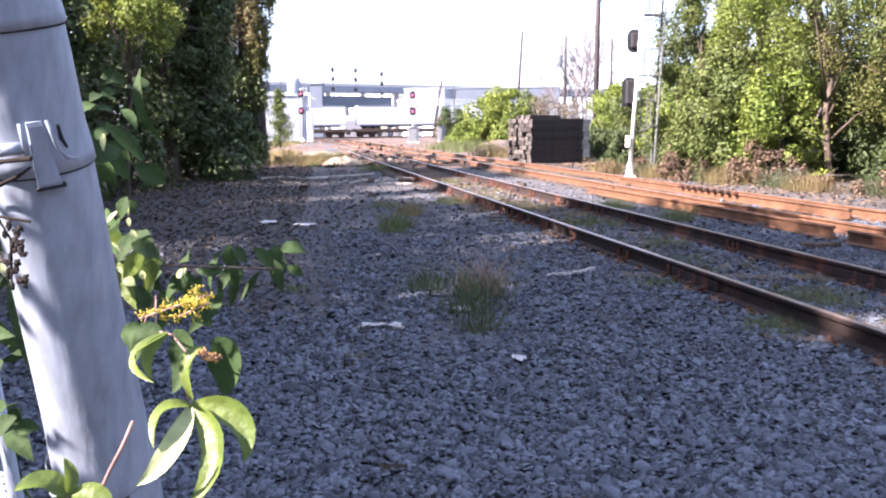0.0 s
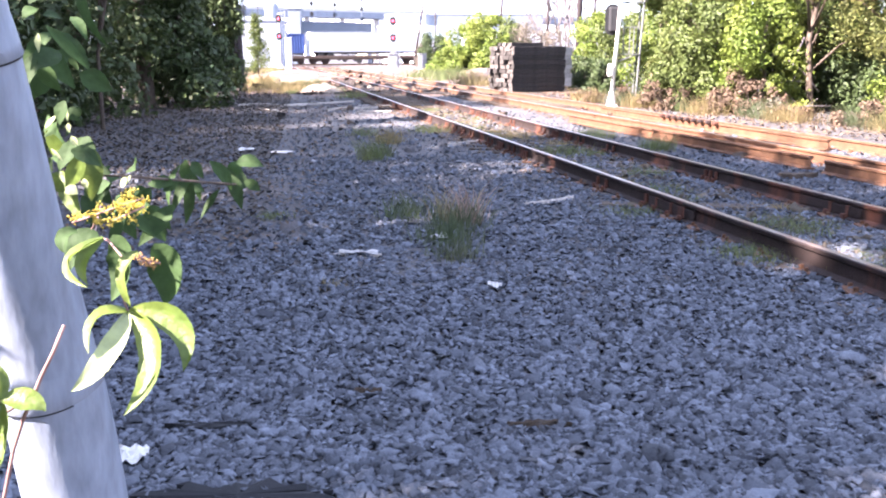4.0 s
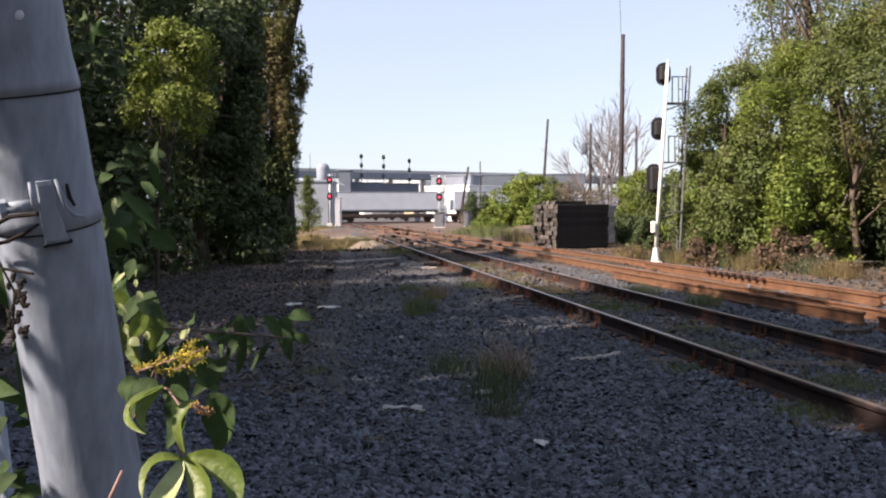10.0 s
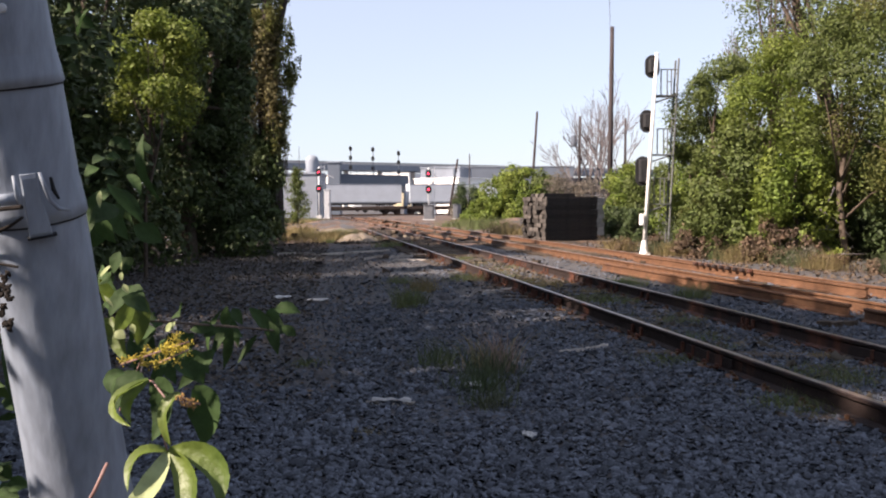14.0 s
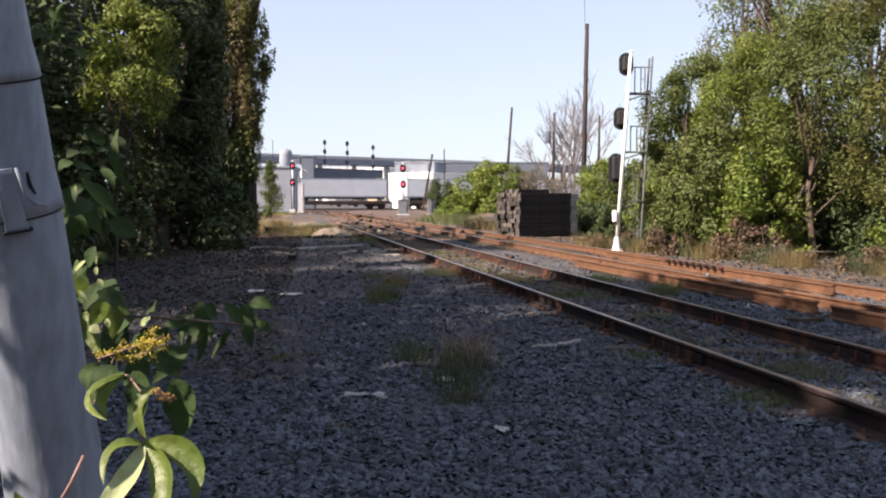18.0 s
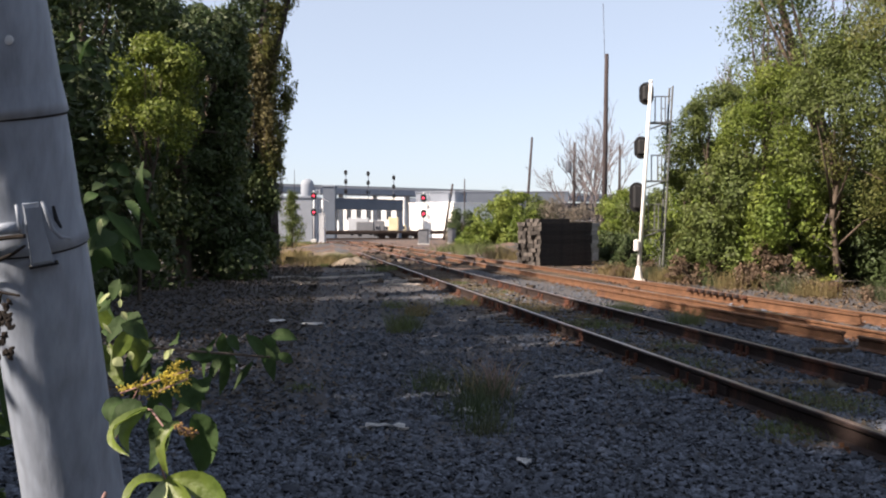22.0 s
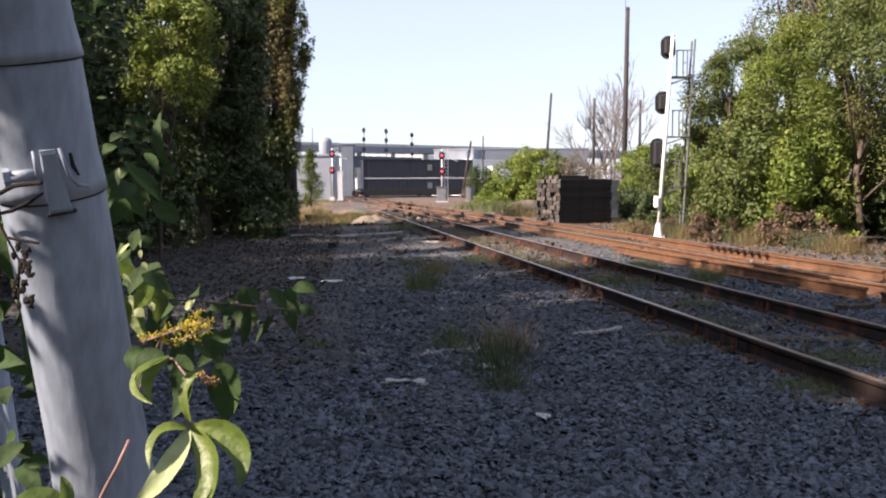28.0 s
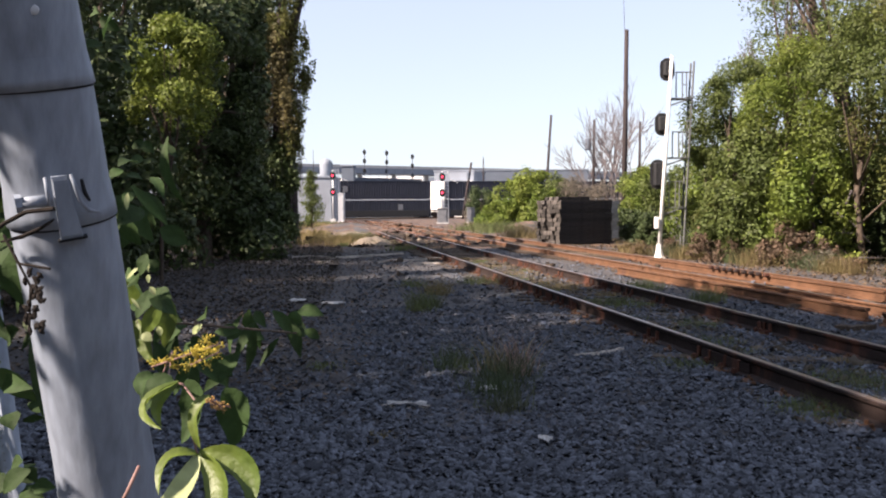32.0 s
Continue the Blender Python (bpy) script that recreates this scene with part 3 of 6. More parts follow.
def track(name, offset, slope, y0, y1, label, ties_to=85.0, seed=1, steel="rust"):
    """A straight track; offset: x of its middle at y = 0."""
    t = thing(name, pose(0, 0, 0), label, "railroad track", kind="structure")
    c = math.cos(math.atan(slope))
    turn = math.atan(-slope)
    half = 0.755 / c
    at = lambda off, y, z=BED: (offset + off + slope * y, y, z)
    q = random.Random(seed)
    for off in (-half, half):
        y = y0
        while y < y1:
            e = min(y + 11.9, y1)
            rail = part("rail", Shape().sweep(RAIL, at(off, y), at(off, e - 0.006)), steel, t)
            part("running_surface", Shape().sweep(HEAD, at(off, y), at(off, e - 0.006)), "railtop", rail, "worn rail top")
            if e < y1 and e < 70:
                bar = Shape()
                for d in (-0.026, 0.026):
                    bar.sweep(((d - 0.014, 0.035), (d + 0.014, 0.035), (d + 0.011, 0.12), (d - 0.011, 0.12)), at(off, e - 0.45), at(off, e + 0.45))
                part("joint_bar", bar, steel, t)
            y = e
    bed = Shape()
    k = 46
    ys = [27 + (y1 - 27) * i / k for i in range(k + 1)]
    for y in ys:
        g = max(0.15, min(1, (y - 27) / 12))
        for off in (-1.9 * g - q.uniform(0, 0.4), -0.9 * g, 0.9 * g, 1.9 * g + q.uniform(0, 0.4)):
            bed.v.append(at(off, y, 0.0 + (0.026 if abs(off) < 1.3 else -0.05)))
    bed.f = [(4 * i + j, 4 * i + j + 1, 4 * i + 5 + j, 4 * i + 4 + j) for i in range(k) for j in range(3)]
    part("ballast_bed", bed, "rusty_bed", t, "rust-brown gritty trackbed")
    tie = Shape().box((0, 0, 0), (2.6, 0.225, 0.16), chamfer=0.012).mesh("tie", "tie")
    plate = Shape().box((0, 0, 0), (0.32, 0.19, 0.02), chamfer=0.004)
    for sx in (-0.1, 0.1):
        for sy in (-0.05, 0.06):
            plate.box((sx, sy, 0.02), (0.03, 0.02, 0.04), chamfer=0.004)
    plate = plate.mesh("tie_plate", "rust")
    y = y0 + 0.3
    while y < min(ties_to, y1):
        m = Matrix.Translation(at(q.uniform(-0.04, 0.04), y, (-0.066 if y < 24 else -0.03) + q.uniform(-0.012, 0.012))) @ Matrix.Rotation(turn * -1 + q.uniform(-0.02, 0.02), 4, "Z")
        o = part("tie", tie, "tie", t, m=m)
        if y < 32:
            for off in (-half, half):
                part("tie_plate", plate, "rust", t, m=Matrix.Translation(at(off, y, 0.016)) @ Matrix.Rotation(-turn, 4, "Z"))
        y += 0.53 + q.uniform(-0.03, 0.03)
    return t


def rail_fixings(parent, offset, slope, y0, y1, seed):
    """Red rusted anchors gripping the rails beside some of the ties."""
    q = random.Random(seed)
    grip = Shape().box((0, 0, 0.012), (0.17, 0.05, 0.03), chamfer=0.006)
    for sx in (-1, 1):
        grip.box((sx * 0.03, 0, 0.07), (0.035, 0.045, 0.115), chamfer=0.008)
        grip.box((sx * 0.075, 0, 0.035), (0.03, 0.05, 0.04), chamfer=0.006)
    grip = grip.mesh("rail_anchor", "rust_red")
    c = math.cos(math.atan(slope))
    y = y0
    while y < y1:
        for off in (-0.755 / c, 0.755 / c):
            if q.random() < 0.42:
                for d in (-0.11, 0.13, 0.02)[:q.choice((2, 2, 3))]:
                    part("rail_anchor", grip, "rust_red", parent, m=Matrix.Translation((offset + off + slope * (y + d), y + d, BED)) @ Matrix.Rotation(math.atan(-slope), 4, "Z"))
        y += 0.62 + q.uniform(-0.1, 0.1)


S1, S2 = -0.1753, -0.19
near_track = track("track_1", 4.65, S1, -4.0, 105.0, "rusty railroad track on weathered wooden ties", seed=3, steel="rust_dark")
track("track_2", 8.65, S2, -4.0, 95.0, "rust-brown railroad siding track with lit rails", seed=5)
rail_fixings(near_track, 4.65, S1, 4.2, 32.0, 8)

guard = thing("guard_rail", pose(0, 0, 0), "rust-brown bolted guard rail inside the siding track", "rail")
part("rail_bar", Shape().sweep(RAIL, (9.1 - 0.19 * 13.2, 13.2, BED), (9.1 - 0.19 * 22.0, 22.0, BED)), "rust", guard)
for i in range(9):
    y = 16.4 + 0.27 * i
    part("bolt_block", Shape().box((9.02 - 0.19 * y, y, 0.2), (0.09, 0.12, 0.07), chamfer=0.015), "rust_dark", guard, "dark bolted block")


def loose_rail(x0, y0, x1, y1, z=0.03):
    d = thing("loose_rail", pose(0, 0, 0), "rust-brown loose rail lying beside the siding track", "rail", "loose rails")
    part("rail_bar", Shape().sweep(RAIL, (x0, y0, z), (x1, y1, z)), "rust", d)


loose_rail(5.25, 10.95, 3.55, 19.0)
loose_rail(6.2, 6.0, 5.28, 10.6, 0.02)

# ---- train line across the far end ----
TA = radians(15.0)
T0 = Vector((-10.17, 124.0, 0.0))
TD = Vector((math.cos(TA), math.sin(TA), 0))
TN = Vector((-TD.y, TD.x, 0))


def cross_track(off, label):
    t = thing("cross_track", pose(0, 0, 0), label, "railroad track", "cross tracks", "structure")
    for g in (-0.755, 0.755):
        b = T0 + TN * (off + g)
        part("rail", Shape().sweep(RAIL, b - TD * 160 + Vector((0, 0, 0.05)), b + TD * 160 + Vector((0, 0, 0.05))), "rust", t)
    bed = Shape().sweep(((-2.2, -0.2), (2.2, -0.2), (1.5, 0.05), (-1.5, 0.05)), T0 + TN * off - TD * 160, T0 + TN * off + TD * 160)
    part("ballast_bed", bed, "undercar", t)


cross_track(0, "railroad track crossing the far end of the yard")
SPEED = 13.63
MOVING = []


def wheelset(parent, x, r=0.42):
    s = Shape()
    for g in (-0.74, 0.74):
        s.lathe(((r + 0.03, -0.06), (r + 0.03, -0.03), (r, -0.03), (r, 0.06), (r * 0.5, 0.03)), 16, Matrix.Translation((x, g, r)) @ Matrix.Rotation(math.pi / 2, 4, "X"))
    s.tube(((x, -0.75, r), (x, 0.75, r)), 0.08, 6)
    return part("wheelset", s, "undercar", parent)


def bogie(parent, x):
    b = part("bogie", Shape().box((x, -0.95, 0.5), (2.1, 0.16, 0.34), chamfer=0.05).box((x, 0.95, 0.5), (2.1, 0.16, 0.34), chamfer=0.05).box((x, 0, 0.55), (0.4, 1.9, 0.3)), "undercar", parent)
    wheelset(b, x - 0.88)
    wheelset(b, x + 0.88)


def flat_car(s0, s1):
    n = s1 - s0
    t = thing("flat_car", Matrix(), "dark brown intermodal flat car rolling on the cross track", "rail car", "flat cars")
    part("deck", Shape().box((n / 2, 0, 1.0), (n, 2.7, 0.16), chamfer=0.03), "undercar", t)
    part("centre_sill", Shape().box((n / 2, 0, 0.75), (n - 0.6, 0.5, 0.36)), "undercar", t)
    for g in (-1.33, 1.33):
        part("side_sill", Shape().box((n / 2, g, 0.92), (n, 0.08, 0.42), chamfer=0.02), "undercar", t)
    bogie(t, 1.7)
    bogie(t, n - 1.7)
    for e in (-0.35, n + 0.35):
        part("coupler", Shape().box((e, 0, 0.85), (0.7, 0.22, 0.22), chamfer=0.04), "undercar", t)
    MOVING.append((t, s0, 0.22))


def well_car(s0, s1):
    n = s1 - s0
    t = thing("well_car", Matrix(), "dark well car carrying stacked containers on the cross track", "rail car", "well cars")
    for g in (-1.42, 1.42):
        part("side_sill", Shape().box((n / 2, g, 0.62), (n - 2.6, 0.1, 0.85), chamfer=0.03), "black", t)
    part("well_floor", Shape().box((n / 2, 0, 0.27), (n - 2.8, 2.75, 0.1)), "black", t)
    for e, sg in ((0.9, 1), (n - 0.9, -1)):
        part("end_platform", Shape().box((e, 0, 1.0), (1.9, 2.4, 0.2), chamfer=0.04), "black", t)
        bogie(t, e)
    MOVING.append((t, s0, 0.22))


def corrugated(n, w, h, step=0.36, depth=0.05):
    """A container's body: ribbed long sides, flat ends and roof."""
    s = Shape()
    prof, x = [], 0.12
    while x < n - 0.12 - step:
        prof += [(x, 0), (x + step * 0.3, depth), (x + step * 0.6, depth), (x + step * 0.85, 0)]
        x += step
    prof = [(0.12, 0)] + prof + [(n - 0.12, 0)]
    for sg in (-1, 1):
        vs = [(px, sg * (w / 2 - 0.03 - d), z) for z in (0.12, h - 0.1) for px, d in prof]
        k = len(prof)
        s.add(vs, [(i, i + 1, k + i + 1, k + i) for i in range(k - 1)])
    s.box((n / 2, 0, h - 0.06), (n - 0.02, w - 0.06, 0.03)).box((n / 2, 0, 0.08), (n - 0.02, w - 0.1, 0.08))
    s.box((0.05, 0, h / 2), (0.04, w - 0.08, h - 0.2)).box((n - 0.05, 0, h / 2), (0.04, w - 0.08, h - 0.2))
    return s


def container(s0, s1, z, mat, label, panel=None, h=2.6, chassis=False, stripe=False):
    n, w = s1 - s0, 2.58
    t = thing("shipping_container", Matrix(), label, "container", "containers on the train")
    part("body", corrugated(n, w, h), mat, t)
    fr = Shape()
    for g in (-w / 2 + 0.05, w / 2 - 0.05):
        for e in (0.07, n - 0.07):
            fr.box((e, g, h / 2), (0.14, 0.1, h), chamfer=0.01)
        fr.box((n / 2, g, 0.09), (n, 0.1, 0.16)).box((n / 2, g, h - 0.06), (n, 0.1, 0.12))
    part("frame", fr, mat, t)
    if chassis:
        part("chassis", Shape().box((n / 2, 0, -0.12), (n, 1.0, 0.22)), "undercar", t)
        for x in (1.5, 2.8, n - 3.0):
            part("wheel", Shape().box((x, 0, -0.26), (0.9 if x < 4 else 0.2, 2.2, 0.32), chamfer=0.1), "tyre", t)
    if stripe:
        part("stripe", Shape().box((n / 2, -w / 2 - 0.004, h - 0.1), (n * 0.97, 0.012, 0.13)), "trailer", t, "pale stripe along the top rail")
    if panel:
        for g in (-1, 1):
            part("marking_panel", Shape().box((n * panel, g * (w / 2 + 0.004), h * 0.55), (0.7, 0.012, 0.85)), "dull", t, "dull grey square marking")
    MOVING.append((t, s0, z))


def trailer(s0, s1, label="white road trailer riding on a flat car", mark=0.0):
    n, w = s1 - s0, 2.55
    t = thing("road_trailer", Matrix(), label, "trailer", "trailers on the train")
    body = Shape().box((n / 2, 0, 3.22), (n, w, 2.75), chamfer=0.04)
    part("box", body, "trailer", t)
    rail = Shape()
    for g in (-1.28, 1.28):
        rail.box((n / 2, g, 1.93), (n - 0.05, 0.03, 0.2)).box((n / 2, g, 4.52), (n - 0.05, 0.03, 0.13))
    part("side_rail", rail, "galv_dull", t)
    part("underframe", Shape().box((n / 2, 0, 1.72), (n - 1.2, 1.0, 0.22)), "undercar", t)
    for x in (1.5, 2.8):
        ax = part("axle", Shape().tube(((x, -1.1, 1.41), (x, 1.1, 1.41)), 0.08, 8), "undercar", t)
        for g in (-1.1, 1.1):
            part("tyre", Shape().lathe(((0.3, -0.16), (0.5, -0.14), (0.52, -0.1), (0.52, 0.1), (0.5, 0.14), (0.3, 0.16)), 16, Matrix.Translation((x, g, 1.41)) @ Matrix.Rotation(math.pi / 2, 4, "X")), "tyre", ax)
    for g in (-0.7, 0.7):
        part("landing_leg", Shape().box((n - 3.4, g, 1.35), (0.14, 0.14, 0.92), chamfer=0.02).box((n - 3.4, g, 0.92), (0.3, 0.26, 0.05)), "undercar", t)
    if mark:
        for i, wd in enumerate((0.75, 0.42, 0.42, 0.16, 0.42, 0.42, 0.42)):
            x = mark + (0.4 if i == 0 else 0.9 + 0.62 * i)
            part("lettering_bar", Shape().box((x, -w / 2 - 0.008, 3.35), (wd, 0.012, 1.0 if i == 0 else 0.55)), "slate", t, "dark faded lettering bar")
    MOVING.append((t, s0, 0.0))


def along(px):
    return (px - 100) / 11.64


# a row: kind, rear end and front end along the train, in the units of along()
TRAIN = (("T", 300, 488), ("T", 96, 286), ("T", -118, 75), ("K", -316, -128), ("T", -583, -393), ("B", -768, -592), ("T", -975, -784),
         ("T", -1179, -991), ("L", -1371, -1188), ("T", -1574, -1388), ("S", -1817, -1634), ("T", -2065, -1879), ("T", -2267, -2079),
         ("T", -2462, -2283), ("T", -2660, -2474), ("T", -2866, -2695), ("S", -3111, -2925), ("E", -3335, -3128), ("E", -3555, -3345),
         ("B", -3757, -3570), ("T", -3945, -3770), ("T", -4163, -3977), ("S", -4388, -4198), ("S", -4656, -4468), ("S", -4877, -4690),
         ("S", -5095, -4908), ("S", -5312, -5126))
for i, (kind, a, b) in enumerate(TRAIN):
    a, b = along(a), along(b)
    if kind == "S":
        well_car(a - 1.0, b + 1.0)
        container(a, b, 0.3, "navy", "navy blue ribbed shipping container in a well car", 0.72 if i % 2 else 0.6, stripe=True)
        container(a, b, 2.93, "navy", "navy blue ribbed shipping container stacked on another", 0.22 if i % 2 else 0.6)
    else:
        flat_car(a - 0.35, b + 0.35)
        if kind == "B":
            container(a, b, 1.7, "blue", "bright blue shipping container on a flat car", chassis=True)
        elif kind != "E":
            trailer(a, b, mark={"K": 1.3, "L": 9.3}.get(kind, 0.0),
                    label="white road trailer with dark side lettering on a flat car" if kind in "KL" else "white road trailer riding on a flat car")


# ---- far buildings and structures ----
def at(px, py, far):
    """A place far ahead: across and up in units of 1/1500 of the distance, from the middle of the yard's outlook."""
    return Vector(((px - 784) / 1500 * far, far, 1.535 + (405 - py) / 1500 * far))


def block(name, px0, px1, py, far, deep, wall, roof, label, category="building", turn=0.0, storeys=0, cols=0):
    a, b = at(px0, py, far), at(px1, py, far)
    w, h = b.x - a.x, a.z
    t = thing(name, Matrix.Translation((a.x, far, 0)) @ Matrix.Rotation(turn, 4, "Z"), label, category)
    part("wall", Shape().box((w / 2, deep / 2, h / 2 - 0.2), (w, deep, h + 0.4)), wall, t)
    part("roof", Shape().box((w / 2, deep / 2, h + 0.12), (w + 0.3, deep + 0.3, 0.24), chamfer=0.03), roof, t)
    for r in range(storeys):
        for c in range(cols):
            x = w * (c + 0.5) / cols
            z = h * (r + 0.55) / storeys
            f = part("window", Shape().box((x, -0.03, z), (w / cols * 0.55, 0.08, h / storeys * 0.4)), "pale_wall", t)
            part("pane", Shape().box((x, -0.075, z), (w / cols * 0.48, 0.02, h / storeys * 0.33)), "glass_dark", f)
    return t


block("shed", 470, 558, 350, 103, 8, "shed_wall", "grey_wall", "pale grey corrugated shed beside the crossing")
block("white_building", 730, 823, 361, 150, 14, "white_wall", "white_wall", "bright white flat-roofed building behind the train", turn=-0.6)
block("white_upper_block", 741, 812, 341, 160, 10, "grey_wall", "grey_wall", "pale grey upper block with flat roof", turn=-0.25)
block("warehouse", 812, 1010, 340, 215, 40, "slate", "grey_wall", "long blue-grey metal warehouse", turn=-0.05)
block("far_warehouse", 480, 735, 352, 340, 40, "white_wall", "white_wall", "long pale warehouse far behind the tracks", storeys=1, cols=14, turn=-0.3)

# round-topped silo
c = at(550, 316, 112)
s = thing("silo", pose(c.x, c.y, 0), "pale grey silo with a domed top", "silo")
part("shell", Shape().lathe([(0.88, 0), (0.88, c.z - 0.85)] + [(0.88 * math.cos(a), c.z - 0.85 + 0.85 * math.sin(a)) for a in (0.3, 0.6, 0.9, 1.2, 1.5)], 20), "shed_wall", s, smooth=True)
block("stair_tower", 577, 598, 330, 138, 3, "slate", "grey_wall", "grey boxy tower beside the silo")

# elevated road
deck0, deck1 = at(380, 328, 260), at(1150, 352, 330)
v = thing("viaduct", pose(0, 0, 0), "grey elevated road on piers across the horizon", "bridge", kind="structure")
part("deck", Shape().sweep(((-5, -1.6), (5, -1.6), (5, 0.2), (-5, 0.2)), deck0, deck1), "grey_wall", v)
part("parapet", Shape().sweep(((4.8, 0.2), (5.1, 0.2), (5.1, 1.1), (4.8, 1.1)), deck0, deck1), "concrete", v)
for i in range(14):
    p = deck0.lerp(deck1, (i + 0.5) / 14)
    part("pier", Shape().box((p.x, p.y, (p.z - 1.6) / 2), (1.4, 2.2, p.z - 1.6), chamfer=0.1), "concrete", v)

# signal gantry over the cross track
g0, g1 = at(584, 352, 140), at(716, 356, 146)
g = thing("signal_gantry", pose(0, 0, 0), "blue-grey steel signal gantry with handrails", "gantry")
part("beam", Shape().sweep(((-0.8, -1.6), (0.8, -1.6), (0.8, 0.0), (-0.8, 0.0)), g0, g1), "slate", g)
part("upper_beam", Shape().sweep(((-0.9, 0.0), (0.9, 0.0), (0.9, 0.25), (-0.9, 0.25)), g0, g1), "slate", g)
for e in (0.01, 0.99):
    p = g0.lerp(g1, e)
    part("column", Shape().box((p.x, p.y, p.z / 2 - 0.3), (0.7, 0.9, p.z - 0.4)), "grey_wall", g)
rl = Shape()
for k in range(10):
    p = g0.lerp(g1, k / 9)
    rl.box((p.x, p.y - 0.85, p.z + 1.0), (0.09, 0.09, 1.6))
rl.sweep(((-0.05, 1.75), (0.05, 1.75), (0.05, 1.85), (-0.05, 1.85)), g0 + Vector((0, -0.85, 0)), g1 + Vector((0, -0.85, 0)))
part("handrail", rl, "grey_wall", g)


def lamp_head(parent, x, y, z, lens="black", tall=1, facing=-1, size=0.3):
    """A signal head: oval backplate, hooded lamps."""
    b = Shape()
    out = []
    for j in range(24):
        a = 2 * math.pi * j / 24
        out.append((size * math.cos(a), (size * 1.0) * math.sin(a) + (0.1 * (tall - 1) + 0.12) * (1 if math.sin(a) > 0 else -1)))
    vs = [(x + p, y + d, z + q) for d in (-0.02, 0.02) for p, q in out]
    b.add(vs, [tuple(range(24)), tuple(range(24, 48))[::-1]] + [(j, 24 + j, 24 + (j + 1) % 24, (j + 1) % 24) for j in range(24)])
    b.box((x, y - facing * 0.12, z), (0.26, 0.24, 0.42 + 0.26 * (tall - 1)), chamfer=0.03)
    head = part("signal_head", b, "black", parent, "black oval backplate")
    for k in range(tall):
        zz = z + (k - (tall - 1) / 2) * 0.3
        m = Matrix.Translation((x, y + facing * 0.03, zz)) @ Matrix.Rotation(-facing * math.pi / 2, 4, "X")
        part("lens", Shape().lathe(((0.105, 0), (0.1, 0.02), (0.06, 0.035)), 14, m), lens, head)
        hood = Shape()
        for j in range(12):
            a0, a1 = math.radians(-20 + 220 * j / 12), math.radians(-20 + 220 * (j + 1) / 12)
            p = [(x + 0.12 * math.cos(a), y + facing * dd, zz + 0.12 * math.sin(a)) for a in (a0, a1) for dd in (0.03, 0.24)]
            hood.add(p, [(0, 1, 3, 2)])
        part("hood", hood, "black", head)
    return head


# three tall signals above the gantry
for px, top in ((617, 300), (656, 302), (702, 309)):
    f = (px - 584) / 132
    p = g0.lerp(g1, f)
    far = p.y - 0.3
    t = thing("gantry_signal", pose(p.x, far, 0), "dark three-lamp railway signal standing on the gantry", "signal", "gantry signals")
    z1 = at(px, top, far).z
    part("mast", Shape().tube(((0, 0.2, p.z + 0.2), (0, 0.2, z1)), 0.07, 8), "slate", t)
    for py in (top + 5, top + 21, top + 38):
        lamp_head(t, 0, 0, at(px, py, far).z, tall=1, size=0.28)


def yard_signal(px, py_base, far, heads, label, cabinet):
    b = at(px, 405, far)
    t = thing("yard_signal", pose(b.x, far, 0), label, "signal", "red yard signals")
    tops = [at(px, q, far).z for q in heads]
    part("mast", Shape().tube(((0, 0.15, -0.1), (0, 0.15, max(tops) + 0.6)), 0.085, 10), "silver", t, "silver painted mast", smooth=True)
    part("base", Shape().box((0, 0.15, 0.2), (0.6, 0.6, 0.5), chamfer=0.05), "concrete", t)
    for z in tops:
        lamp_head(t, 0, 0, z, "red_lens", tall=1, size=0.30)
    lad = Shape()
    for sx in (0.25, 0.6):
        lad.tube(((sx, 0.35, 0), (sx, 0.35, max(tops) + 0.8)), 0.03, 6)
    k = 0.3
    while k < max(tops) + 0.6:
        lad.tube(((0.25, 0.35, k), (0.6, 0.35, k)), 0.02, 5)
        k += 0.32
    part("ladder", lad, "silver", t)
    part("maintenance_arm", Shape().tube(((0.05, 0.15, tops[0] + 0.1), (1.6, 0.25, tops[0] - 0.6)), 0.03, 6), "silver", t)


yard_signal(561, 430, 92, (346, 375), "silver railway signal mast with two red lamps", True)
yard_signal(755, 432, 86, (350, 378), "silver railway signal mast showing two red lamps", True)


def cabinet(px0, px1, py, far, label, mat="silver"):
    a, b = at(px0, py, far), at(px1, py, far)
    w = b.x - a.x
    t = thing("relay_cabinet", pose((a.x + b.x) / 2, far, 0), label, "cabinet", "relay cabinets")
    part("body", Shape().box((0, 0, a.z / 2), (w, 0.8, a.z), chamfer=0.03), mat, t)
    part("roof", Shape().box((0, 0, a.z + 0.04), (w + 0.12, 0.95, 0.08), chamfer=0.02), mat, t)
    part("door", Shape().box((0, -0.415, a.z * 0.5), (w * 0.8, 0.03, a.z * 0.8), chamfer=0.01), mat, t)
    part("handle", Shape().box((w * 0.25, -0.45, a.z * 0.5), (0.04, 0.05, 0.2), chamfer=0.01), "slate", t)
    part("plinth", Shape().box((0, 0, 0.05), (w + 0.2, 1.0, 0.14)), "concrete", t)


cabinet(571, 581, 378, 96, "tall narrow pale signal cabinet")
cabinet(746, 764, 406, 84, "grey metal relay cabinet by the signal", "dull")
cabinet(798, 812, 405, 88, "small grey equipment cabinet by the track", "dull")

